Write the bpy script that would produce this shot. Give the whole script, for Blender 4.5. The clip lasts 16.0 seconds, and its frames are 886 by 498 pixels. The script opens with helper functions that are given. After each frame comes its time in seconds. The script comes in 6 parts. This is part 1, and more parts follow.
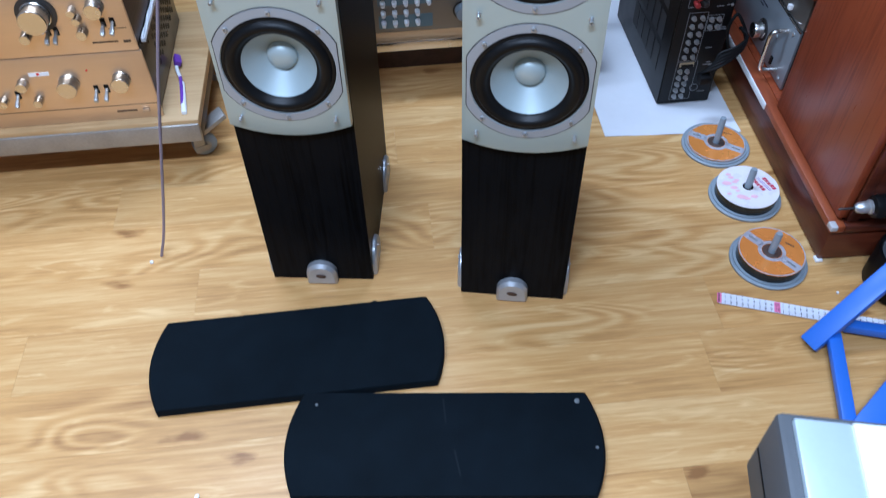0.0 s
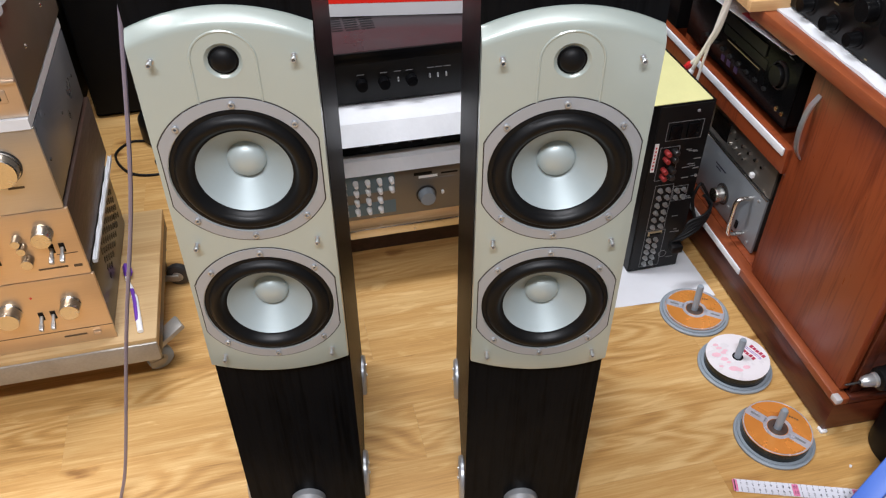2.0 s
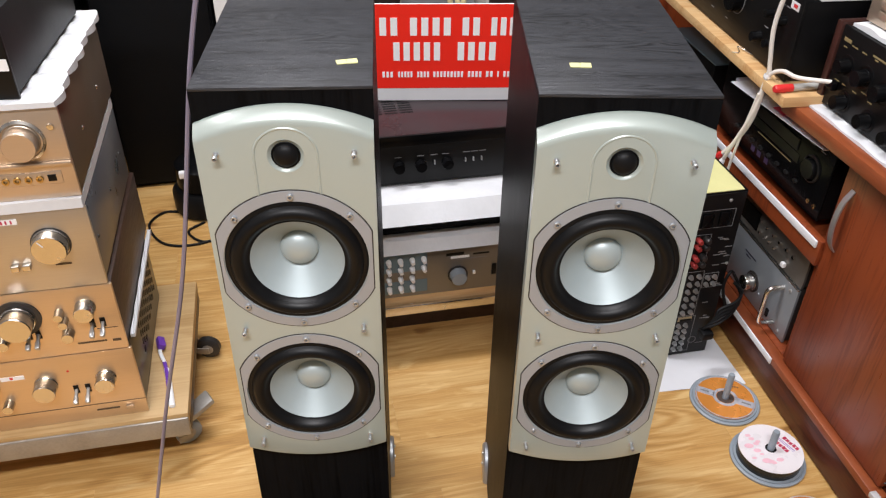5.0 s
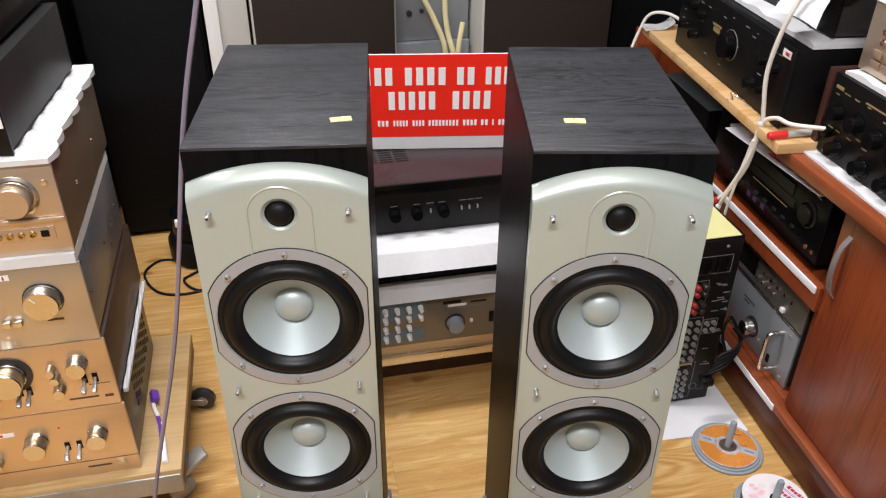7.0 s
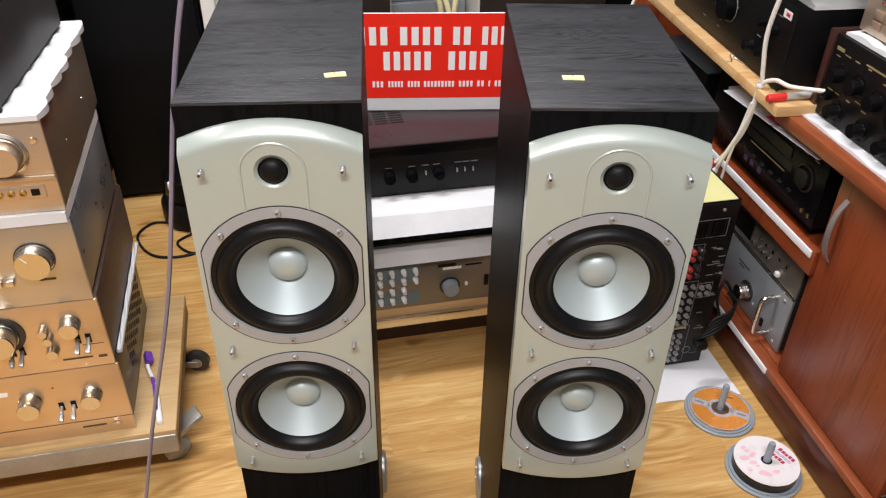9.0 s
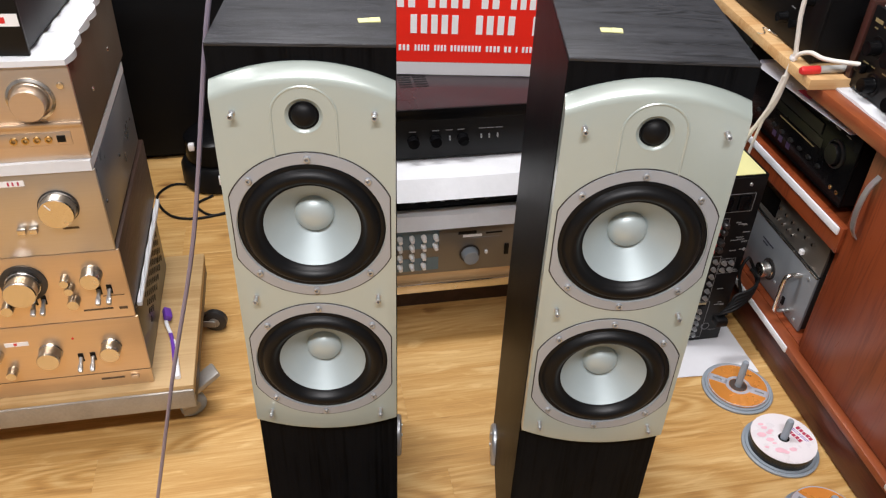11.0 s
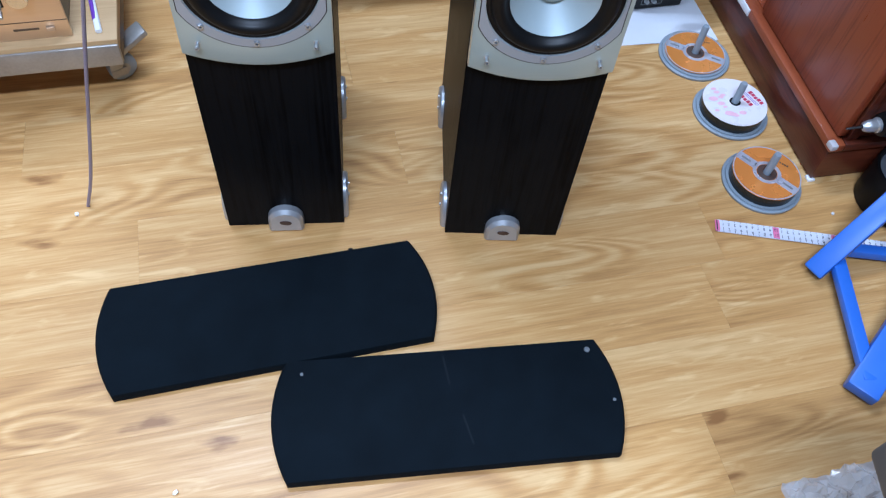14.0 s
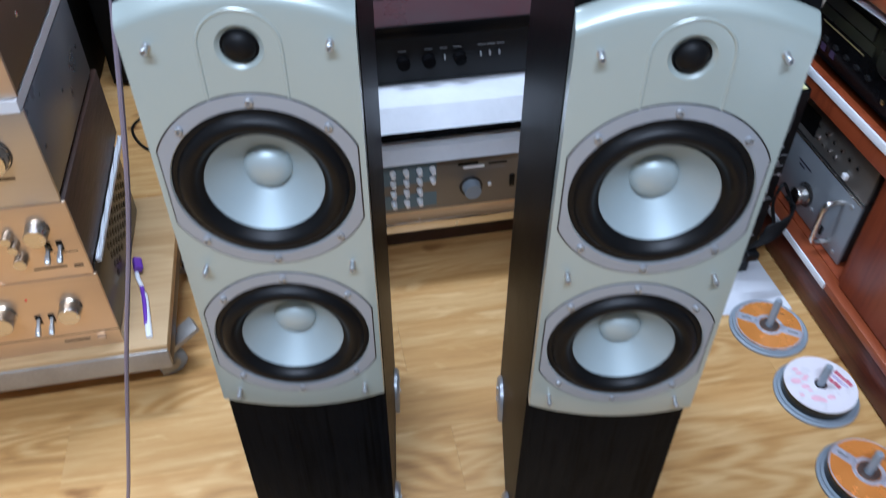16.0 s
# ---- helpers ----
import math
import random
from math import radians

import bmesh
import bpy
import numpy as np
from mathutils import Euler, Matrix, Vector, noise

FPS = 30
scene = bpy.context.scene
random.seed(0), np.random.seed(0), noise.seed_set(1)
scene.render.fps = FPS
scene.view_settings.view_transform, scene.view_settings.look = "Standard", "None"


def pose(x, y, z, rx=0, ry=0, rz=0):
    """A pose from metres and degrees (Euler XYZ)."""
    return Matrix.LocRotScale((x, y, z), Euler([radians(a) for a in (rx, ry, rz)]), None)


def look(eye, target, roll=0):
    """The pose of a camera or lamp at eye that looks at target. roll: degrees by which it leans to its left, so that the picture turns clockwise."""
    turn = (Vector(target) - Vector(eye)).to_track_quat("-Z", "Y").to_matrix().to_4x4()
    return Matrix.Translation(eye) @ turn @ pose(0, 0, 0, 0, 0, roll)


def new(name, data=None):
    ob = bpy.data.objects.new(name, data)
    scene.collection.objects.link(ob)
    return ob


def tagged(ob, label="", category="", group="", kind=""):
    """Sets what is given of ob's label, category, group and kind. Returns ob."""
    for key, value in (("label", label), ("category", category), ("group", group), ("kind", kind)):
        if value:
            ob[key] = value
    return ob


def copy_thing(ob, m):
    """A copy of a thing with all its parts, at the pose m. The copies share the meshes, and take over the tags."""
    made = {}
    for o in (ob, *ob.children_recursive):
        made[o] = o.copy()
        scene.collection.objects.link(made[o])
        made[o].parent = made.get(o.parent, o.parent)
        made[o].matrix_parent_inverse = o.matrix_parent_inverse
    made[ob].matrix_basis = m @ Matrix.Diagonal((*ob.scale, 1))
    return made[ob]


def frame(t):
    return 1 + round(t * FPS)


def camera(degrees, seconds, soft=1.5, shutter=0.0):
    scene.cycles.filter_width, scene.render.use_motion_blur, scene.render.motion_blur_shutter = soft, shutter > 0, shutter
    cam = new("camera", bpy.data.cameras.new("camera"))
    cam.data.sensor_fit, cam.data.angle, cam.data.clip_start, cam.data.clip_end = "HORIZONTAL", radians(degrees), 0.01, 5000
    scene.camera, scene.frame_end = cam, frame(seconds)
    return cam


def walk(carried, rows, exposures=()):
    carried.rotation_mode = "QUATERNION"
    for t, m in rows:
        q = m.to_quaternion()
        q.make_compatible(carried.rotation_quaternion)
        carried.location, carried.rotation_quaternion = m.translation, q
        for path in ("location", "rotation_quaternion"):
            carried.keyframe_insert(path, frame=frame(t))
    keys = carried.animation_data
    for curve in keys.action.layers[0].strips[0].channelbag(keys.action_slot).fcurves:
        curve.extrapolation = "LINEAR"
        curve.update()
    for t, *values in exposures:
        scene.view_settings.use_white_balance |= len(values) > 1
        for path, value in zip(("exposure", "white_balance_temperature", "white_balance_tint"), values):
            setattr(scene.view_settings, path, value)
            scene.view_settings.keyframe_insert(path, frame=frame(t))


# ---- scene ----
cam = camera(58.0, 16.0, soft=1.2, shutter=0.35)
PATH = [
    (0, (0.385, -0.917, 1.144), (0.285, 0.398, -0.36), -1.2),
    (0.5, (0.341, -0.849, 1.175), (0.276, 0.532, -0.271), -1.3),
    (1, (0.278, -0.778, 1.204), (0.305, 0.695, -0.149), -1.6),
    (1.5, (0.248, -0.744, 1.193), (0.346, 0.758, -0.124), -1.5),
    (2, (0.258, -0.752, 1.184), (0.37, 0.772, -0.106), 0.1),
    (2.5, (0.251, -0.768, 1.184), (0.349, 0.779, -0.08), 0.2),
    (3, (0.243, -0.765, 1.189), (0.336, 0.799, -0.055), 0.5),
    (3.5, (0.231, -0.76, 1.198), (0.32, 0.825, -0.018), 0.8),
    (6, (0.216, -0.727, 1.226), (0.305, 0.937, 0.119), 0.9),
    (6.5, (0.216, -0.722, 1.232), (0.3015, 0.959, 0.154), 0.7),
    (7, (0.22, -0.723, 1.225), (0.316, 0.958, 0.146), 0.5),
    (7.5, (0.222, -0.724, 1.221), (0.312, 0.937, 0.109), -0.1),
    (8, (0.22, -0.725, 1.214), (0.307, 0.909, 0.065), 0.1),
    (8.5, (0.221, -0.72, 1.214), (0.331, 0.914, 0.067), 0.9),
    (11, (0.202, -0.73, 1.182), (0.28, 0.879, -0.003), 2.3),
    (11.5, (0.209, -0.734, 1.163), (0.307, 0.82, -0.092), 3.3),
    (12, (0.213, -0.743, 1.14), (0.332, 0.755, -0.18), 3.5),
    (12.5, (0.221, -0.744, 1.116), (0.363, 0.672, -0.289), 3.9),
    (13, (0.22, -0.747, 1.082), (0.384, 0.535, -0.445), 5.3),
    (13.5, (0.225, -0.779, 1.035), (0.41, 0.339, -0.613), 7.3),
    (14, (0.224, -0.765, 1.064), (0.409, 0.344, -0.589), 7.2),
    (14.5, (0.217, -0.753, 1.074), (0.386, 0.446, -0.518), 6.1),
    (15, (0.219, -0.758, 1.092), (0.382, 0.522, -0.436), 5.1),
    (15.5, (0.218, -0.712, 1.108), (0.349, 0.655, -0.346), 3.6),
    (16, (0.234, -0.575, 1.119), (0.279, 0.894, -0.237), 0.2),
]
LOOK = [(0.0, -0.18, 4700, 9), (0.5, -0.2, 4750, 8), (1.0, -0.22, 5400, 10), (2.0, -0.12, 6250, 13), (3.5, -0.10, 6450, 14), (8.5, -0.08, 6700, 14), (11.5, -0.08, 6500, 14), (12.0, -0.07, 5700, 12), (13.0, -0.12, 5000, 10), (13.5, -0.06, 4480, 9), (14.0, -0.15, 4750, 10), (15.0, -0.10, 4750, 10), (16.0, -0.25, 5050, 10)]
walk(cam, [(t, look(eye, target, roll)) for t, eye, target, roll in PATH], LOOK)

# ---- light ----
ROOM = pose(0, 0, 0, 0, 0, 9.4)          # the room's own axes (u along the rack, v away from the viewer)
world = bpy.data.worlds.new("world")
scene.world = world
world.use_nodes = True
world.node_tree.nodes["Background"].inputs[0].default_value = (0.85, 0.92, 1.0, 1)
world.node_tree.nodes["Background"].inputs[1].default_value = 0.1


def ceiling_lamp(u, v, size_u, size_v, watts):
    lamp = bpy.data.lights.new("ceiling_light", "AREA")
    lamp.shape, lamp.size, lamp.size_y, lamp.energy = "RECTANGLE", size_u, size_v, watts
    lamp.color = (0.97, 0.985, 1.0)
    ob = new("ceiling_light", lamp)
    ob.matrix_world = ROOM @ pose(u, v, 2.66)
    return ob


ceiling_lamp(-0.25, -1.45, 1.3, 0.16, 92)
ceiling_lamp(0.0, 0.65, 1.3, 0.16, 54)
ceiling_lamp(-1.2, 0.0, 0.16, 1.2, 20)

# ---- materials ----


def nodes_of(name):
    m = bpy.data.materials.new(name)
    m.use_nodes = True
    nt = m.node_tree
    return m, nt.nodes, nt.links, nt.nodes["Principled BSDF"]


def mk(name, col, rough=0.5, metal=0.0, var=0.12, scale=6.0, stretch=(1, 1, 1), bump=0.0, bscale=200.0, spec=0.5, rvar=0.1, coat=0.0):
    """A surface with large stains and fine grain in colour, gloss and relief."""
    m, n, l, b = nodes_of(name)
    tc = n.new("ShaderNodeTexCoord")
    mp = n.new("ShaderNodeMapping")
    mp.inputs["Scale"].default_value = stretch
    l.new(tc.outputs["Object"], mp.inputs["Vector"])
    big = n.new("ShaderNodeTexNoise")
    big.inputs["Scale"].default_value, big.inputs["Detail"].default_value = scale, 4
    fine = n.new("ShaderNodeTexNoise")
    fine.inputs["Scale"].default_value, fine.inputs["Detail"].default_value = bscale, 3
    for t in (big, fine):
        l.new(mp.outputs[0], t.inputs["Vector"])
    mix = n.new("ShaderNodeMath")
    mix.operation = "MULTIPLY_ADD"
    mix.inputs[1].default_value = 0.35
    l.new(fine.outputs[0], mix.inputs[0])
    l.new(big.outputs[0], mix.inputs[2])
    ramp = n.new("ShaderNodeMapRange")
    ramp.inputs["From Min"].default_value, ramp.inputs["From Max"].default_value = 0.35, 1.0
    ramp.inputs["To Min"].default_value, ramp.inputs["To Max"].default_value = 1 - var, 1 + var
    l.new(mix.outputs[0], ramp.inputs["Value"])
    mul = n.new("ShaderNodeVectorMath")
    mul.operation = "SCALE"
    mul.inputs[0].default_value = col
    l.new(ramp.outputs[0], mul.inputs["Scale"])
    l.new(mul.outputs[0], b.inputs["Base Color"])
    rr = n.new("ShaderNodeMapRange")
    rr.inputs["To Min"].default_value, rr.inputs["To Max"].default_value = max(0.02, rough - rvar), min(1, rough + rvar)
    l.new(big.outputs[0], rr.inputs["Value"])
    l.new(rr.outputs[0], b.inputs["Roughness"])
    b.inputs["Metallic"].default_value = metal
    b.inputs["Specular IOR Level"].default_value = spec
    b.inputs["Coat Weight"].default_value = coat
    if bump:
        bp = n.new("ShaderNodeBump")
        bp.inputs["Strength"].default_value, bp.inputs["Distance"].default_value = bump, 0.001
        l.new(fine.outputs[0], bp.inputs["Height"])
        l.new(bp.outputs[0], b.inputs["Normal"])
    return m


def wood(name, dark, mid, light, grain=(1.2, 14, 14), ring=2.2, rough=0.42, knots=False, bump=0.15, spec=0.5, per_object=True, twist=1.6, detail=3, wave_amt=0.36, pore_amt=0.62, broad_amt=1.0, patchy=False, lift=0.0):
    """Sawn timber with drawn-out cathedral figure, fine pores and, if wanted, knots; grain runs along local x."""
    m, n, l, b = nodes_of(name)
    tc = n.new("ShaderNodeTexCoord")
    info = n.new("ShaderNodeObjectInfo")
    off = n.new("ShaderNodeVectorMath")
    off.operation = "SCALE"
    off.inputs[0].default_value = (37.0, 11.0, 23.0) if per_object else (0, 0, 0)
    l.new(info.outputs["Random"], off.inputs["Scale"])
    add = n.new("ShaderNodeVectorMath")
    l.new(tc.outputs["Object"], add.inputs[0])
    l.new(off.outputs[0], add.inputs[1])
    mp = n.new("ShaderNodeMapping")
    mp.inputs["Scale"].default_value = grain
    l.new(add.outputs[0], mp.inputs["Vector"])
    broad = n.new("ShaderNodeTexNoise")
    broad.inputs["Scale"].default_value, broad.inputs["Detail"].default_value, broad.inputs["Distortion"].default_value = 0.9, detail, twist
    l.new(mp.outputs[0], broad.inputs["Vector"])
    rings = n.new("ShaderNodeMath")
    rings.operation = "MULTIPLY"
    rings.inputs[1].default_value = ring * 6
    l.new(broad.outputs[0], rings.inputs[0])
    wave = n.new("ShaderNodeMath")
    wave.operation = "PINGPONG"
    wave.inputs[1].default_value = 0.5
    l.new(rings.outputs[0], wave.inputs[0])
    mp2 = n.new("ShaderNodeMapping")
    mp2.inputs["Scale"].default_value = (grain[0] * 3.4, grain[1] * 15, grain[2] * 15)
    l.new(add.outputs[0], mp2.inputs["Vector"])
    pores = n.new("ShaderNodeTexNoise")
    pores.inputs["Scale"].default_value, pores.inputs["Detail"].default_value = 1.6, 5
    l.new(mp2.outputs[0], pores.inputs["Vector"])
    s1 = n.new("ShaderNodeMath")
    s1.operation = "MULTIPLY_ADD"
    s1.inputs[1].default_value = wave_amt
    weak = n.new("ShaderNodeMath")
    weak.operation = "MULTIPLY_ADD"
    weak.inputs[1].default_value, weak.inputs[2].default_value = broad_amt, 0.5 * (1 - broad_amt) + lift
    l.new(broad.outputs[0], weak.inputs[0])
    figure = wave
    if patchy:
        area = n.new("ShaderNodeTexNoise")
        area.inputs["Scale"].default_value, area.inputs["Detail"].default_value = 1.1, 2
        l.new(mp.outputs[0], area.inputs["Vector"])
        share = n.new("ShaderNodeMapRange")
        share.inputs["From Min"].default_value, share.inputs["From Max"].default_value = 0.40, 0.58
        share.inputs["To Min"].default_value, share.inputs["To Max"].default_value = 0.12, 1.0
        l.new(area.outputs[0], share.inputs["Value"])
        centre = n.new("ShaderNodeMath")
        centre.operation = "SUBTRACT"
        centre.inputs[1].default_value = 0.25
        l.new(wave.outputs[0], centre.inputs[0])
        figure = n.new("ShaderNodeMath")
        figure.operation = "MULTIPLY_ADD"
        figure.inputs[2].default_value = 0.25
        l.new(centre.outputs[0], figure.inputs[0])
        l.new(share.outputs[0], figure.inputs[1])
    l.new(figure.outputs[0], s1.inputs[0])
    l.new(weak.outputs[0], s1.inputs[2])
    s2 = n.new("ShaderNodeMath")
    s2.operation = "MULTIPLY_ADD"
    s2.inputs[1].default_value = pore_amt
    l.new(pores.outputs[0], s2.inputs[0])
    l.new(s1.outputs[0], s2.inputs[2])
    last = s2
    if knots:
        mk2 = n.new("ShaderNodeMapping")
        mk2.inputs["Scale"].default_value = (5.0, 11.0, 1.0)
        l.new(add.outputs[0], mk2.inputs["Vector"])
        vor = n.new("ShaderNodeTexVoronoi")
        vor.voronoi_dimensions = "2D"
        vor.inputs["Scale"].default_value = 1.0
        wob = n.new("ShaderNodeVectorMath")
        l.new(mk2.outputs[0], wob.inputs[0])
        wsc = n.new("ShaderNodeVectorMath")
        wsc.operation = "SCALE"
        wsc.inputs["Scale"].default_value = 0.35
        l.new(pores.outputs[1], wsc.inputs[0])
        l.new(wsc.outputs[0], wob.inputs[1])
        l.new(wob.outputs[0], vor.inputs["Vector"])
        kr = n.new("ShaderNodeMapRange")
        kr.inputs["From Min"].default_value, kr.inputs["From Max"].default_value = 0.02, 0.2
        kr.inputs["To Min"].default_value, kr.inputs["To Max"].default_value = 0.36, 0.0
        l.new(vor.outputs["Distance"], kr.inputs["Value"])
        gate = n.new("ShaderNodeMath")
        gate.operation = "GREATER_THAN"
        gate.inputs[1].default_value = 0.78
        sep = n.new("ShaderNodeSeparateColor")
        l.new(vor.outputs["Color"], sep.inputs[0])
        l.new(sep.outputs[0], gate.inputs[0])
        gm = n.new("ShaderNodeMath")
        gm.operation = "MULTIPLY"
        l.new(kr.outputs[0], gm.inputs[0])
        l.new(gate.outputs[0], gm.inputs[1])
        sub = n.new("ShaderNodeMath")
        sub.operation = "SUBTRACT"
        l.new(s2.outputs[0], sub.inputs[0])
        l.new(gm.outputs[0], sub.inputs[1])
        last = sub
    cr = n.new("ShaderNodeValToRGB")
    cr.color_ramp.elements[0].position, cr.color_ramp.elements[0].color = 0.32, (*dark, 1)
    cr.color_ramp.elements[1].position, cr.color_ramp.elements[1].color = 1.0, (*light, 1)
    e = cr.color_ramp.elements.new(0.72)
    e.color = (*mid, 1)
    l.new(last.outputs[0], cr.inputs[0])
    hue = n.new("ShaderNodeHueSaturation")
    tone = n.new("ShaderNodeMapRange")
    tone.inputs["To Min"].default_value, tone.inputs["To Max"].default_value = 0.95, 1.05
    l.new(info.outputs["Random"], tone.inputs["Value"])
    if per_object:
        l.new(tone.outputs[0], hue.inputs["Value"])
    l.new(cr.outputs[0], hue.inputs["Color"])
    l.new(hue.outputs[0], b.inputs["Base Color"])
    rr = n.new("ShaderNodeMapRange")
    rr.inputs["To Min"].default_value, rr.inputs["To Max"].default_value = rough + 0.12, rough - 0.08
    l.new(pores.outputs[0], rr.inputs["Value"])
    l.new(rr.outputs[0], b.inputs["Roughness"])
    b.inputs["Specular IOR Level"].default_value = spec
    bp = n.new("ShaderNodeBump")
    bp.inputs["Strength"].default_value, bp.inputs["Distance"].default_value = bump, 0.001
    l.new(pores.outputs[0], bp.inputs["Height"])
    l.new(bp.outputs[0], b.inputs["Normal"])
    return m


def oak_boards(name, dark, mid, light):
    """Printed oak laminate: short light and dark streaks, patches of cathedral figure, small knots; grain along local x."""
    m, n, l, b = nodes_of(name)
    tc = n.new("ShaderNodeTexCoord")
    info = n.new("ShaderNodeObjectInfo")
    off = n.new("ShaderNodeVectorMath")
    off.operation = "SCALE"
    off.inputs[0].default_value = (37.0, 11.0, 23.0)
    l.new(info.outputs["Random"], off.inputs["Scale"])
    place = n.new("ShaderNodeVectorMath")
    l.new(tc.outputs["Object"], place.inputs[0])
    l.new(off.outputs[0], place.inputs[1])

    def noise(sx, sy, detail, rough=0.5, twist=0.0, shift=0.0):
        mp = n.new("ShaderNodeMapping")
        mp.inputs["Scale"].default_value = (sx, sy, 1.0)
        mp.inputs["Location"].default_value = (shift, shift * 0.7, shift * 1.3)
        l.new(place.outputs[0], mp.inputs["Vector"])
        t = n.new("ShaderNodeTexNoise")
        t.inputs["Scale"].default_value, t.inputs["Detail"].default_value = 1.0, detail
        t.inputs["Roughness"].default_value, t.inputs["Distortion"].default_value = rough, twist
        l.new(mp.outputs[0], t.inputs["Vector"])
        return t.outputs[0]

    def calc(op, a, v, c=0.0):
        q = n.new("ShaderNodeMath")
        q.operation = op
        for k, x in enumerate((a, v, c)):
            if isinstance(x, (int, float)):
                q.inputs[k].default_value = x
            else:
                l.new(x, q.inputs[k])
        return q.outputs[0]

    def span(x, a, z, lo, hi):
        q = n.new("ShaderNodeMapRange")
        for key, v in (("From Min", a), ("From Max", z), ("To Min", lo), ("To Max", hi)):
            q.inputs[key].default_value = v
        l.new(x, q.inputs["Value"])
        return q.outputs[0]

    broad = noise(1.3, 11, 2, 0.5, 0.5)
    streak = noise(4.2, 70, 6, 0.66, 0.5, 3.1)
    pore = noise(11, 300, 4, 0.65, 0.0, 7.7)
    flow = noise(2.1, 8.5, 1.0, 0.4, 0.5, 5.2)
    lines = calc("SINE", calc("MULTIPLY", flow, 95.0), 0.0)
    patch = span(noise(1.7, 6.0, 1, 0.4, 0.3, 9.4), 0.51, 0.60, 0.0, 1.0)
    fleck = span(noise(7.0, 38, 3, 0.6, 0.8, 13.0), 0.57, 0.72, 0.0, 0.26)
    v = calc("MULTIPLY_ADD", broad, 0.55, -0.05)
    v = calc("MULTIPLY_ADD", streak, 0.68, v)
    v = calc("MULTIPLY_ADD", pore, 0.50, v)
    v = calc("ADD", v, -0.285)
    v = calc("MULTIPLY_ADD", calc("MULTIPLY", lines, patch), 0.13, v)
    v = calc("ADD", v, fleck)
    mk2 = n.new("ShaderNodeMapping")
    mk2.inputs["Scale"].default_value = (5.0, 12.0, 1.0)
    l.new(place.outputs[0], mk2.inputs["Vector"])
    wob = n.new("ShaderNodeVectorMath")
    wob.operation = "MULTIPLY_ADD"
    fuzz = n.new("ShaderNodeTexNoise")
    fuzz.inputs["Scale"].default_value, fuzz.inputs["Detail"].default_value = 2.3, 3
    l.new(mk2.outputs[0], fuzz.inputs["Vector"])
    wob.inputs[1].default_value = (0.45, 0.45, 0.0)
    l.new(fuzz.outputs[1], wob.inputs[0])
    l.new(mk2.outputs[0], wob.inputs[2])
    vor = n.new("ShaderNodeTexVoronoi")
    vor.voronoi_dimensions = "2D"
    vor.inputs["Scale"].default_value = 1.0
    l.new(wob.outputs[0], vor.inputs["Vector"])
    sep = n.new("ShaderNodeSeparateColor")
    l.new(vor.outputs["Color"], sep.inputs[0])
    gate = calc("GREATER_THAN", sep.outputs[0], 0.82)
    knot = calc("MULTIPLY", span(vor.outputs["Distance"], 0.02, 0.15, 0.50, 0.0), gate)
    v = calc("SUBTRACT", v, knot)
    cr = n.new("ShaderNodeValToRGB")
    cr.color_ramp.elements[0].position, cr.color_ramp.elements[0].color = 0.12, (*dark, 1)
    cr.color_ramp.elements[1].position, cr.color_ramp.elements[1].color = 0.84, (*light, 1)
    e = cr.color_ramp.elements.new(0.50)
    e.color = (*mid, 1)
    l.new(v, cr.inputs[0])
    hue = n.new("ShaderNodeHueSaturation")
    l.new(span(info.outputs["Random"], 0.0, 1.0, 0.95, 1.04), hue.inputs["Value"])
    l.new(cr.outputs[0], hue.inputs["Color"])
    l.new(hue.outputs[0], b.inputs["Base Color"])
    l.new(span(streak, 0.3, 0.7, 0.44, 0.34), b.inputs["Roughness"])
    b.inputs["Specular IOR Level"].default_value = 0.45
    bp = n.new("ShaderNodeBump")
    bp.inputs["Strength"].default_value, bp.inputs["Distance"].default_value = 0.12, 0.0008
    l.new(pore, bp.inputs["Height"])
    l.new(bp.outputs[0], b.inputs["Normal"])
    return m


OAK = oak_boards("oak_laminate", (0.27, 0.125, 0.035), (0.53, 0.295, 0.094), (0.70, 0.465, 0.20))
PINE = wood("pale_pine", (0.36, 0.165, 0.06), (0.56, 0.31, 0.125), (0.66, 0.43, 0.21), grain=(1.0, 9, 9), ring=1.2, rough=0.5)
DECK = wood("worn_plywood", (0.26, 0.13, 0.045), (0.44, 0.27, 0.11), (0.54, 0.36, 0.17), grain=(1.0, 9, 9), ring=1.2, rough=0.5, detail=2)
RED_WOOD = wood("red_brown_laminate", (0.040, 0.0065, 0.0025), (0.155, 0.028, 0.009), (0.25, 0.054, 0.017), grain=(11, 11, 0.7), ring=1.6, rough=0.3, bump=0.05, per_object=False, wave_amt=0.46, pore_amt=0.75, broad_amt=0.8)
# Dark plinth board; on the cabinet's end the same colour paints in shade.
DARK_RED = wood("dark_red_plinth_end_shade", (0.022, 0.0045, 0.0025), (0.072, 0.0145, 0.0065), (0.115, 0.027, 0.011), grain=(1.0, 1.0, 16), ring=1.2, rough=0.32, bump=0.05, per_object=False)
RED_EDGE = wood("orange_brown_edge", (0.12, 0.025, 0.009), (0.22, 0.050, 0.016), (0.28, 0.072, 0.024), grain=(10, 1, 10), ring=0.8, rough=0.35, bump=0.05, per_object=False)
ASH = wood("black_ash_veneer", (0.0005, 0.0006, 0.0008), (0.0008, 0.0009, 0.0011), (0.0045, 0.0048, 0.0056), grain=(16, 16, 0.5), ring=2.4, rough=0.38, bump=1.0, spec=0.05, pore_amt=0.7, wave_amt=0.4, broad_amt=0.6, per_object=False)
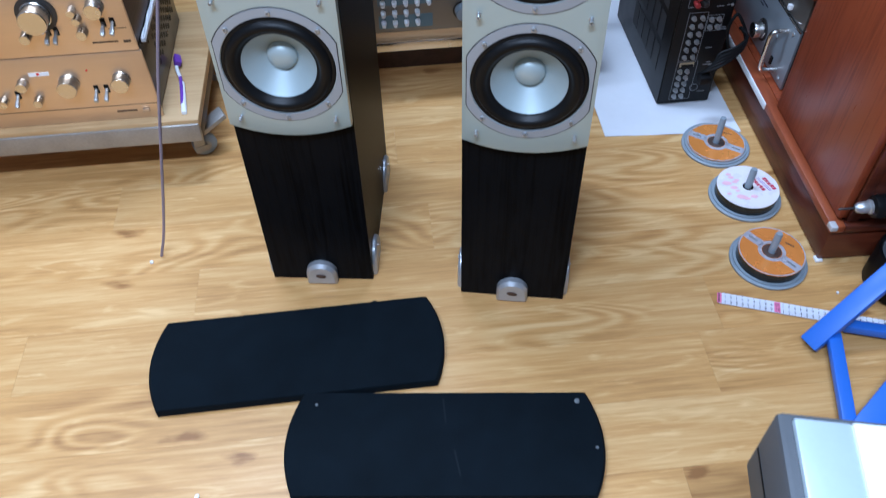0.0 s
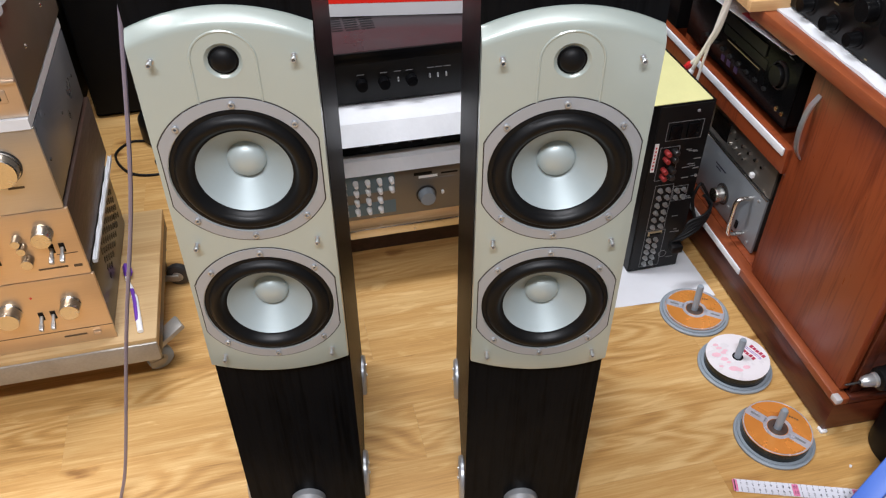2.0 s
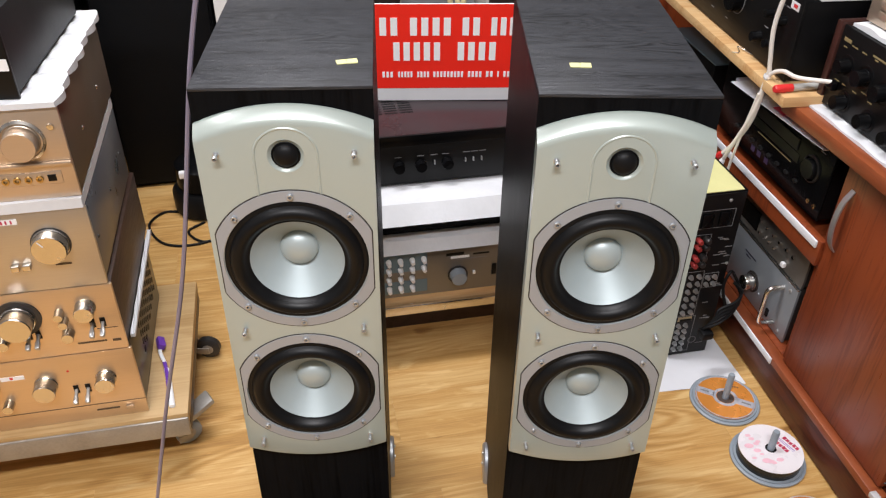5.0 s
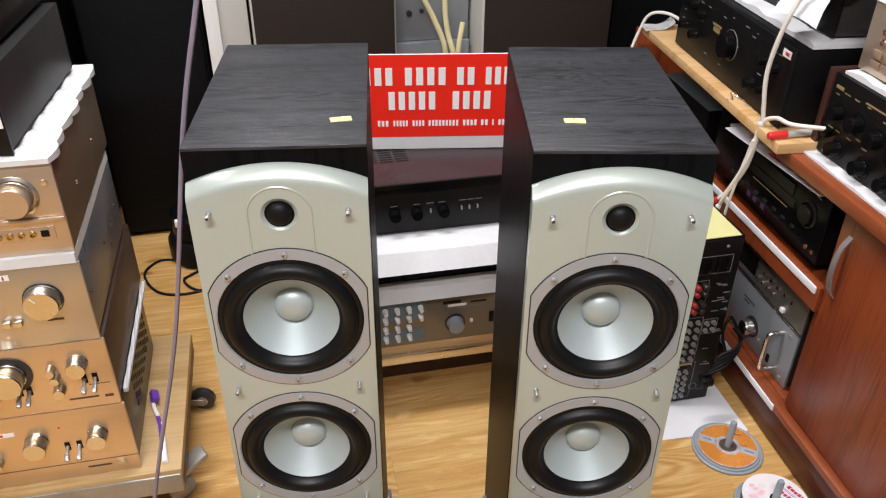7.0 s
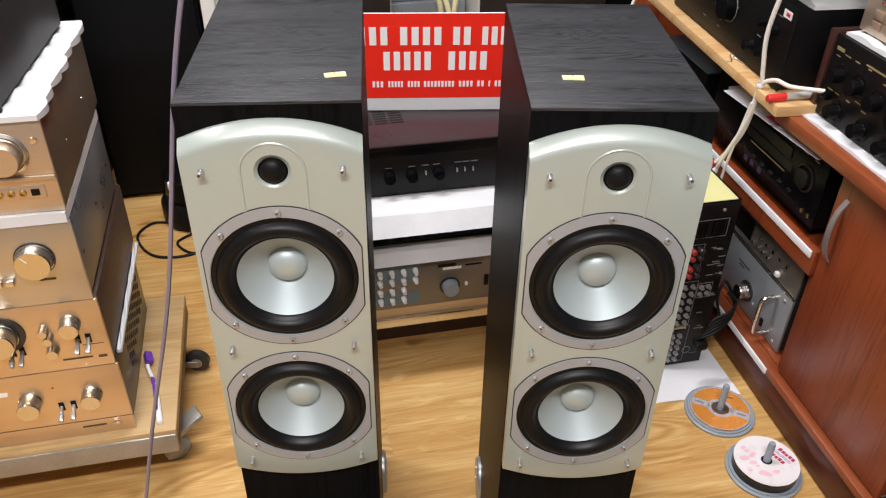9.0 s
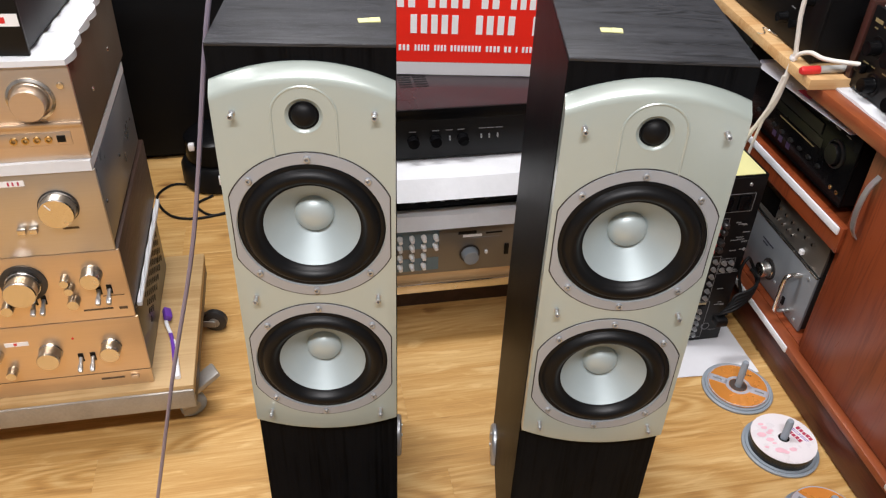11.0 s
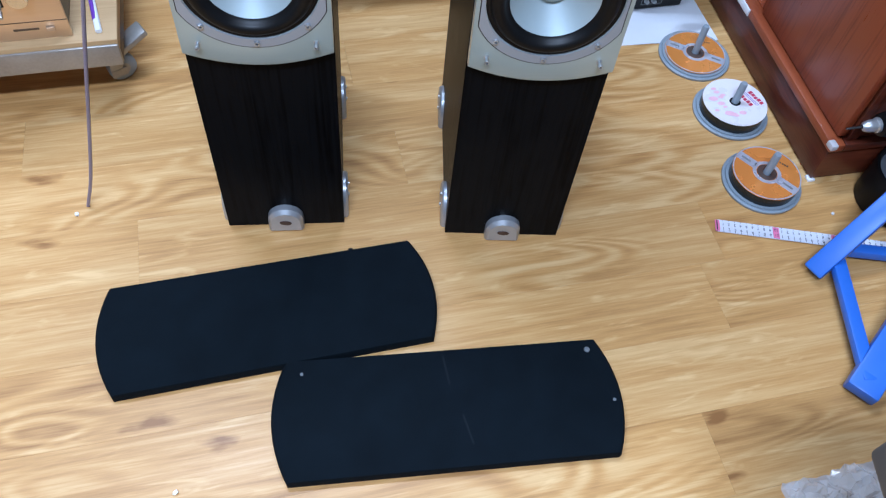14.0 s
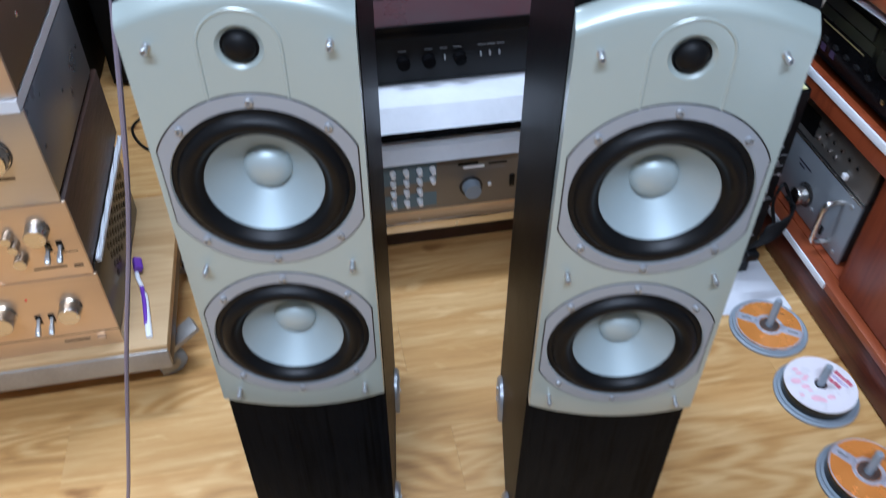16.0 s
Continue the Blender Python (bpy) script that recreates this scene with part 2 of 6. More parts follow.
# Same veneer, grain along x; its paler colour stands in for overhead light.
ASH_TOP_LIT = wood("black_ash_top_lit", (0.0012, 0.0012, 0.0016), (0.0045, 0.0047, 0.0055), (0.036, 0.037, 0.042), grain=(3.2, 34, 34), ring=6.5, rough=0.42, bump=0.6, spec=0.40, per_object=False, detail=1.5, twist=0.6, wave_amt=0.62, pore_amt=0.55, broad_amt=0.5)
DARK_VENEER = wood("dark_brown_veneer", (0.018, 0.008, 0.005), (0.04, 0.02, 0.012), (0.06, 0.03, 0.02), grain=(14, 1, 14), ring=1.0, rough=0.45, per_object=False)

BAFFLE = mk("silver_paint", (0.385, 0.435, 0.400), 0.33, 0.12, 0.03, 5, bump=0.06, bscale=900, coat=0.85)
BAFFLE.node_tree.nodes["Principled BSDF"].inputs["Coat Roughness"].default_value = 0.2
FRAME_SILVER = mk("cast_frame_silver", (0.36, 0.38, 0.41), 0.42, 0.28, 0.05, 30, bump=0.1, bscale=700)
RUBBER = mk("black_rubber", (0.004, 0.004, 0.0045), 0.42, 0, 0.1, 40, bump=0.05, bscale=400, spec=0.22)
CONE = mk("satin_metal_cone", (0.385, 0.445, 0.455), 0.5, 0.25, 0.03, 20)
CAP = mk("satin_metal_cap", (0.43, 0.49, 0.49), 0.44, 0.3, 0.03, 20)
DOME = mk("black_dome", (0.004, 0.004, 0.0045), 0.5, 0.0, 0.1, 80, spec=0.2)
CHROME = mk("bright_screw", (0.50, 0.51, 0.52), 0.34, 0.75, 0.1, 60)
FOOT = mk("grey_metal_foot", (0.44, 0.45, 0.47), 0.36, 0.6, 0.08, 40)
CLOTH = mk("black_grille_cloth", (0.0052, 0.0080, 0.0112), 0.85, 0, 0.25, 25, bump=0.7, bscale=1500, spec=0.06)
GOLD = mk("champagne_brushed_aluminium", (0.69, 0.53, 0.37), 0.33, 0.85, 0.05, 8, (1, 1, 60), 0.08, 120)
CHAMP = mk("pale_champagne_aluminium", (0.60, 0.48, 0.37), 0.36, 0.75, 0.04, 8, (1, 1, 60), 0.08, 120)
ALU = mk("brushed_aluminium", (0.56, 0.51, 0.45), 0.33, 0.85, 0.05, 8, (1, 1, 60), 0.08, 120)
KNOB = mk("turned_aluminium", (0.68, 0.645, 0.60), 0.24, 1.0, 0.05, 40)
STEEL = mk("grey_steel", (0.30, 0.325, 0.35), 0.4, 0.4, 0.08, 9, bump=0.05)
GALV = mk("worn_grey_metal", (0.36, 0.34, 0.31), 0.48, 0.6, 0.25, 12)
DARK_METAL = mk("dark_grey_metal", (0.05, 0.047, 0.046), 0.4, 0.5, 0.1, 12, bump=0.1)
BROWN_METAL = mk("brown_enamel", (0.10, 0.072, 0.05), 0.45, 0.35, 0.1, 10, bump=0.1)
OLIVE_METAL = mk("olive_grey_metal", (0.07, 0.066, 0.055), 0.3, 0.45, 0.12, 10, bump=0.1)
TAN_METAL = mk("tan_enamel", (0.135, 0.092, 0.055), 0.46, 0.25, 0.1, 10, bump=0.1)
BLACK = mk("black_enamel", (0.005, 0.005, 0.0055), 0.4, 0.0, 0.2, 14, bump=0.08, bscale=500, spec=0.18)
BLACK_GLOSS = mk("black_gloss_plastic", (0.004, 0.004, 0.0045), 0.24, 0.0, 0.2, 14, spec=0.1)
BLACK_FACE = mk("black_brushed_face", (0.004, 0.004, 0.0043), 0.45, 0.0, 0.15, 10, (1, 1, 30), spec=0.25)
PLUM_TOP = mk("plum_black_enamel", (0.035, 0.025, 0.028), 0.3, 0.1, 0.1, 10)
GREY_PLASTIC = mk("blue_grey_plastic", (0.27, 0.31, 0.35), 0.45, 0.0, 0.06, 20)
SLATE = mk("slate_plastic", (0.085, 0.09, 0.098), 0.5, 0, 0.1, 20)
FOAM = mk("white_packing_foam", (0.72, 0.73, 0.75), 0.75, 0, 0.06, 18, bump=0.5, bscale=90)
PAPER = mk("white_paper", (0.74, 0.75, 0.78), 0.7, 0, 0.04, 9, bump=0.1, bscale=60)
YELLOW_PAPER = mk("pale_yellow_paper", (0.66, 0.64, 0.30), 0.7, 0, 0.05, 20)
RED = mk("red_banner_vinyl", (0.88, 0.022, 0.010), 0.42, 0, 0.04, 5)
WHITE = mk("white_print", (0.86, 0.86, 0.87), 0.5, 0, 0.03, 20)
WHITE_PAINT = mk("white_paint", (0.78, 0.78, 0.77), 0.45, 0, 0.04, 6)
LIGHT_GREY = mk("light_grey_panel", (0.50, 0.49, 0.46), 0.5, 0, 0.06, 5)
WALL = mk("dull_wall_paint", (0.20, 0.20, 0.195), 0.7, 0, 0.06, 3, bump=0.2, bscale=120)
CEIL = mk("ceiling_paint", (0.42, 0.42, 0.42), 0.8, 0, 0.04, 3)
BROWN_CLOTH = mk("dark_brown_cloth", (0.022, 0.0145, 0.0115), 0.85, 0, 0.15, 12, bump=0.6, bscale=900, spec=0.3)
BLACK_CLOTH = mk("charcoal_speaker_skin", (0.0035, 0.004, 0.005), 0.6, 0, 0.15, 12, bump=0.5, bscale=900, spec=0.15)
BLUE = mk("blue_plastic", (0.055, 0.155, 0.60), 0.42, 0, 0.05, 12, bump=0.05)
ORANGE_DISC = mk("orange_disc_print", (0.90, 0.35, 0.07), 0.26, 0.4, 0.06, 30, coat=0.4)
SILVER_DISC = mk("silver_disc_print", (0.60, 0.61, 0.68), 0.28, 0.4, 0.05, 30, coat=0.4)
WHITE_DISC = mk("white_disc_print", (0.80, 0.76, 0.78), 0.28, 0, 0.04, 30, coat=0.4)
PINK = mk("pink_print", (0.82, 0.50, 0.57), 0.35, 0, 0.1, 60)
CRIMSON = mk("crimson_print", (0.48, 0.04, 0.09), 0.35, 0, 0.1, 60)
DISC_EDGE = mk("stacked_disc_edge", (0.012, 0.016, 0.016), 0.25, 0.2, 0.4, 4, (1, 1, 200))
TAPE_WHITE = mk("tape_enamel", (0.70, 0.70, 0.76), 0.4, 0, 0.04, 30)
INK = mk("dark_ink", (0.03, 0.03, 0.05), 0.5, 0, 0.05, 30)
MAGENTA = mk("magenta_print", (0.72, 0.20, 0.36), 0.5, 0, 0.05, 30)
PURPLE = mk("purple_plastic", (0.16, 0.05, 0.40), 0.35, 0, 0.05, 30)
ROD = mk("mauve_grey_metal", (0.27, 0.24, 0.32), 0.4, 0.3, 0.12, 14)
CABLE_WHITE = mk("white_cable_sheath", (0.74, 0.70, 0.64), 0.45, 0, 0.08, 30)
CABLE_YELLOW = mk("cream_cable_sheath", (0.70, 0.62, 0.36), 0.45, 0, 0.08, 30)
CABLE_BLACK = mk("black_cable_sheath", (0.005, 0.005, 0.0055), 0.55, 0, 0.1, 30, spec=0.2)
RED_PLASTIC = mk("red_plastic", (0.66, 0.03, 0.03), 0.3, 0, 0.06, 30)
BRASS = mk("brass", (0.52, 0.38, 0.18), 0.25, 1.0, 0.08, 40)
TAN_LABEL = mk("tan_label", (0.45, 0.36, 0.22), 0.6, 0, 0.1, 30)
PRINT_GREY = mk("grey_print", (0.20, 0.20, 0.205), 0.6, 0, 0.05, 30)
PRINT_GOLD = mk("gold_print", (0.30, 0.235, 0.11), 0.5, 0.2, 0.05, 30)
PANEL_BLUE = mk("blue_grey_print", (0.13, 0.20, 0.25), 0.45, 0.2, 0.05, 20)
GUNMETAL = mk("gunmetal_face", (0.20, 0.185, 0.165), 0.38, 0.55, 0.05, 10, (1, 1, 40))
CHAR = mk("charcoal_enamel", (0.022, 0.022, 0.023), 0.5, 0.1, 0.12, 12, bump=0.1, spec=0.3)
DARK_PRINT = mk("faint_scuff", (0.0090, 0.0120, 0.0155), 0.85, 0, 0.1, 30, spec=0.1)
DIM = mk("dim_grey_plastic", (0.014, 0.014, 0.014), 0.35, 0, 0.1, 20, spec=0.3)
PALE_GLASS = mk("pale_silver_plastic", (0.52, 0.60, 0.64), 0.3, 0.2, 0.05, 10)
POST_RED = mk("dull_red_plastic", (0.30, 0.03, 0.028), 0.4, 0, 0.1, 30)
SOCKET_GREY = mk("dull_grey_socket", (0.15, 0.16, 0.17), 0.6, 0, 0.1, 30)
HUB_BROWN = mk("clear_brown_hub", (0.13, 0.095, 0.08), 0.22, 0.4, 0.1, 60, coat=0.3)
TAPE_CLEAR = mk("dull_clear_tape", (0.52, 0.50, 0.50), 0.3, 0, 0.1, 60)
FILM_GREY = mk("filmed_grey_metal", (0.14, 0.15, 0.17), 0.3, 0.35, 0.15, 10, bump=0.1)
CLEAR = mk("clear_film", (0.75, 0.77, 0.85), 0.25, 0, 0.05, 30, spec=0.6)

# ---- shaping helpers ----


def box(bm, x0, x1, y0, y1, z0, z1, bevel=0.0, m=None, seg=2):
    r = bmesh.ops.create_cube(bm, size=1.0)
    vs = r["verts"]
    for v in vs:
        v.co = Vector((x0 + (v.co.x + 0.5) * (x1 - x0), y0 + (v.co.y + 0.5) * (y1 - y0), z0 + (v.co.z + 0.5) * (z1 - z0)))
    if bevel > 0:
        es = list({e for v in vs for e in v.link_edges})
        out = bmesh.ops.bevel(bm, geom=vs + es, offset=bevel, segments=seg, affect="EDGES", profile=0.5)
        vs = list({v for f in out["faces"] for v in f.verts} | {v for v in vs if v.is_valid})
    if m is not None:
        for v in vs:
            v.co = m @ v.co
    return vs


def lathe(bm, profile, m=None, seg=32):
    """Turns (radius, height) pairs round the local z axis."""
    m = m or Matrix()
    rings = []
    for r, h in profile:
        if r < 1e-6:
            rings.append([bm.verts.new(m @ Vector((0, 0, h)))])
        else:
            rings.append([bm.verts.new(m @ Vector((r * math.cos(2 * math.pi * k / seg), r * math.sin(2 * math.pi * k / seg), h))) for k in range(seg)])
    for a, b in zip(rings, rings[1:]):
        for k in range(seg):
            q = (k + 1) % seg
            if len(a) == 1 and len(b) == 1:
                continue
            if len(a) == 1:
                bm.faces.new((a[0], b[k], b[q]))
            elif len(b) == 1:
                bm.faces.new((a[k], a[q], b[0]))
            else:
                bm.faces.new((a[k], a[q], b[q], b[k]))
    return rings


def prism(bm, outline, d0, d1, m=None, inset=0.0):
    """A flat outline (x, z) pushed from depth d0 to d1 along y; inset rounds the rim at d0."""
    m = m or Matrix()
    cx = sum(p[0] for p in outline) / len(outline)
    cz = sum(p[1] for p in outline) / len(outline)
    layers = []
    steps = [(1.0, d1), (1.0, d0 + inset), (0.3, d0 + 0.3 * inset), (0.0, d0)] if inset else [(1.0, d1), (1.0, d0)]
    for w, d in steps:
        ring = []
        for k, (x, z) in enumerate(outline):
            dx, dz = x - cx, z - cz
            ln = math.hypot(dx, dz)
            k2 = 1 - (1 - w) * inset / ln if inset else 1
            ring.append(bm.verts.new(m @ Vector((cx + dx * k2, d, cz + dz * k2))))
        layers.append(ring)
    n = len(outline)
    for a, b in zip(layers, layers[1:]):
        for k in range(n):
            bm.faces.new((a[k], a[(k + 1) % n], b[(k + 1) % n], b[k]))
    bm.faces.new(layers[-1])
    bm.faces.new(list(reversed(layers[0])))


def smooth_line(pts, steps=8):
    pts = [Vector(p) for p in pts]
    ext = [2 * pts[0] - pts[1]] + pts + [2 * pts[-1] - pts[-2]]
    out = []
    for k in range(1, len(ext) - 2):
        a, b, c, d = ext[k - 1:k + 3]
        for s in range(steps):
            t = s / steps
            out.append(0.5 * ((2 * b) + (c - a) * t + (2 * a - 5 * b + 4 * c - d) * t * t + (3 * b - a - 3 * c + d) * t ** 3))
    out.append(pts[-1])
    return out


def tube(bm, pts, r, seg=10, steps=8, flat=1.0):
    line = smooth_line(pts, steps) if steps > 1 else [Vector(p) for p in pts]
    rings, up = [], Vector((0.13, 0.21, 0.97))
    for k, p in enumerate(line):
        d = (line[min(k + 1, len(line) - 1)] - line[max(k - 1, 0)]).normalized()
        a = d.cross(up)
        if a.length < 1e-3:
            a = d.cross(Vector((1, 0, 0)))
        a.normalize()
        b = a.cross(d).normalized()
        up = b
        rings.append([bm.verts.new(p + a * r * math.cos(2 * math.pi * j / seg) + b * r * flat * math.sin(2 * math.pi * j / seg)) for j in range(seg)])
    for a, b in zip(rings, rings[1:]):
        for j in range(seg):
            bm.faces.new((a[j], a[(j + 1) % seg], b[(j + 1) % seg], b[j]))
    bm.faces.new(list(reversed(rings[0])))
    bm.faces.new(rings[-1])


def part(name, bm, material, parent=None, label="", sharp=38):
    bmesh.ops.recalc_face_normals(bm, faces=bm.faces)
    me = bpy.data.meshes.new(name)
    bm.to_mesh(me)
    bm.free()
    me.materials.append(material)
    me.polygons.foreach_set("use_smooth", [True] * len(me.polygons))
    me.set_sharp_from_angle(angle=radians(sharp))
    ob = new(name, me)
    if parent is not None:
        ob.parent = parent
    return tagged(ob, label)


def thing(name, m, label, category, group="", kind=""):
    ob = new(name)
    ob.empty_display_size = 0.05
    ob.matrix_world = m
    return tagged(ob, label, category, group, kind)


def boxpart(name, parent, mat, x0, x1, y0, y1, z0, z1, bevel=0.001, label="", m=None):
    bm = bmesh.new()
    box(bm, x0, x1, y0, y1, z0, z1, bevel, m)
    return part(name, bm, mat, parent, label)


def lathepart(name, parent, mat, profile, m, label="", seg=28):
    bm = bmesh.new()
    lathe(bm, profile, m, seg)
    return part(name, bm, mat, parent, label)


def barpart(name, parent, mat, x0, x1, z0, z1, y, label=""):
    """A thin printed bar on a front that faces -y."""
    return boxpart(name, parent, mat, x0, x1, y - 0.0006, y + 0.0004, z0, z1, 0.0, label)


def single(name, bm, mat, m, label, category, group="", kind=""):
    ob = part(name, bm, mat)
    ob.matrix_world = m
    return tagged(ob, label, category, group, kind)


FRONT = pose(0, 0, 0, 90, 0, 0)          # turns the z axis to -y, towards the viewer


def at_front(x, y, z):
    return pose(x, y, z) @ FRONT


def knob_profile(r, d, cap=0.0015):
    return [(r * 1.02, 0), (r * 1.02, d * 0.12), (r * 0.97, d * 0.16), (r * 0.95, d - cap), (r * 0.9, d), (r * 0.2, d), (0, d)]

# ---- the room ----
W0, W1, V0, V1, HIGH = -2.1, 1.95, -2.4, 2.05, 2.72


def wall(name, x0, x1, y0, y1, z0, z1, mat, label, category):
    bm = bmesh.new()
    box(bm, x0, x1, y0, y1, z0, z1)
    return single(name, bm, mat, ROOM.copy(), label, category, kind="structure")


floor = wall("floor", W0 - 0.1, W1 + 0.1, V0 - 0.1, V1 + 0.1, -0.06, -0.0105, DARK_VENEER, "pale oak laminate floor of long boards", "floor")
wall("ceiling", W0 - 0.1, W1 + 0.1, V0 - 0.1, V1 + 0.1, HIGH, HIGH + 0.1, CEIL, "plain pale grey ceiling of the room", "ceiling")
wall("wall_north", W0 - 0.1, W1 + 0.1, V1, V1 + 0.1, -0.01, HIGH, WALL, "plain dull grey wall behind the equipment", "wall")
wall("wall_south", W0 - 0.1, W1 + 0.1, V0 - 0.1, V0, -0.01, HIGH, WALL, "plain dull grey wall of the room", "wall")
wall("wall_east", W1, W1 + 0.1, V0, V1, -0.01, HIGH, WALL, "plain dull grey wall behind the cabinet", "wall")
wall("wall_west", W0 - 0.1, W0, V0, V1, -0.01, HIGH, WALL, "plain dull grey wall of the room", "wall")


# ---- tower speakers ----
def arc(x0, x1, z, rise, n=14):
    return [(x0 + (x1 - x0) * k / n, z + rise * (1 - (2 * k / n - 1) ** 2)) for k in range(n + 1)]


def woofer(parent, zc):
    R, flat, dep = 0.0935, 0.0845, 0.013
    w = thing_part("woofer", parent, pose(0.0, -0.016, zc))
    bm = bmesh.new()
    pts = []
    for k in range(72):
        a = 2 * math.pi * k / 72
        pts.append((max(-flat, min(flat, R * math.cos(a))), R * math.sin(a)))
    gap = [bm.verts.new((x * 1.012, -0.0003, z * 1.012)) for x, z in pts]
    gap_in = [bm.verts.new((x * 0.99, -0.0003, z * 0.99)) for x, z in pts]
    for k in range(72):
        bm.faces.new((gap[k], gap[(k + 1) % 72], gap_in[(k + 1) % 72], gap_in[k]))
    part("reveal", bm, DARK_METAL, w, "thin dark gap round the ring")
    bm = bmesh.new()
    outer0 = [bm.verts.new((x, 0.004, z)) for x, z in pts]
    outer1 = [bm.verts.new((x * 0.995, -0.0012, z * 0.995)) for x, z in pts]
    inner1 = [bm.verts.new((0.0805 * math.cos(2 * math.pi * k / 72), -0.0016, 0.0805 * math.sin(2 * math.pi * k / 72))) for k in range(72)]
    inner2 = [bm.verts.new((0.0795 * math.cos(2 * math.pi * k / 72), 0.006, 0.0795 * math.sin(2 * math.pi * k / 72))) for k in range(72)]
    for a, b in ((outer0, outer1), (outer1, inner1), (inner1, inner2)):
        for k in range(72):
            bm.faces.new((a[k], a[(k + 1) % 72], b[(k + 1) % 72], b[k]))
    part("frame_ring", bm, FRAME_SILVER, w, "satin silver ring with cut-off sides")
    roll = [(0.0802, -0.006), (0.0795, -0.0005), (0.077, 0.0008), (0.0745, 0.0005), (0.073, 0.003), (0.071, 0.0058), (0.068, 0.0078), (0.0645, 0.0082), (0.061, 0.0068), (0.058, 0.0035), (0.0555, -0.001), (0.053, -0.0022), (0.0518, -0.003)]
    lathepart("surround", w, RUBBER, roll, at_front(0, 0, 0), "black half-roll rubber surround", 64)
    lathepart("cone", w, CONE, [(0.0526, -0.0018), (0.051, -0.0035), (0.041, -0.0135), (0.031, -0.0225), (0.020, -0.0315)], at_front(0, 0, 0), "pale satin metal cone", 64)
    dome = [(0.0222, -0.0305), (0.0216, -0.0285)] + [(0.0213 * math.cos(a), -0.0285 + 0.0125 * math.sin(a)) for a in [math.pi / 2 * k / 9 for k in range(1, 9)]] + [(0, -0.016)]
    lathepart("dust_cap", w, CAP, dome, at_front(0, 0, 0), "rounded satin metal dust cap", 40)
    for sx, sz in ((0, 0.0862), (0.0617, 0.0605), (-0.0617, 0.0605), (0.0617, -0.0605), (-0.0617, -0.0605), (0, -0.0862)):
        lathepart("screw", w, CHROME, [(0.0036, 0.0), (0.0036, 0.0022), (0.0030, 0.0032), (0.0019, 0.0032), (0.0017, -0.0015), (0, -0.0015)], at_front(sx, -0.0012, sz), "", 14)


def thing_part(name, parent, m):
    """A part that only gathers its own pieces: a small mounting plate behind them."""
    bm = bmesh.new()
    lathe(bm, [(0, 0.0), (0.012, 0.0), (0.012, 0.002), (0, 0.002)], pose(0, 0.03, 0) @ FRONT, 16)
    ob = part(name, bm, BLACK, parent)
    ob.matrix_local = m
    return ob


def side_foot(parent, x, y, side):
    bm = bmesh.new()
    pts = [(-0.034, 0.0)] + [(0.034 * math.cos(a) , 0.020 + 0.040 * math.sin(a)) for a in [math.pi - math.pi * k / 14 for k in range(15)]] + [(0.034, 0.0)]
    m = pose(x, y, 0, 0, 0, 90 * side)
    prism(bm, pts, -0.0075, 0.001, m, 0.003)
    f = part("side_foot", bm, FOOT, parent, "grey metal half-round side foot")
    for z in (0.018, 0.046):
        lathepart("screw", f, CHROME, [(0.003, 0), (0.003, 0.002), (0.001, 0.0026), (0, 0.002)], m @ at_front(0.0, -0.0075, z), "", 12)


HOLES = ((0.0, 0.682, 0.0798), (0.0, 0.4815, 0.0798), (0.0, 0.816, 0.0190))


def face_with_holes(bm, outline, y, holes, loop=None):
    """Fills a flat outline in the plane y, left open at round holes."""
    vs = loop or [bm.verts.new((x, y, z)) for x, z in outline]
    es = [bm.edges.get((a, b)) or bm.edges.new((a, b)) for a, b in zip(vs, vs[1:] + vs[:1])]
    for hx, hz, r in holes:
        ring = [bm.verts.new((hx + r * math.cos(2 * math.pi * k / 48), y, hz + r * math.sin(2 * math.pi * k / 48))) for k in range(48)]
        es += [bm.edges.new((a, b)) for a, b in zip(ring, ring[1:] + ring[:1])]
    bmesh.ops.triangle_fill(bm, edges=es, use_beauty=True, use_dissolve=False)


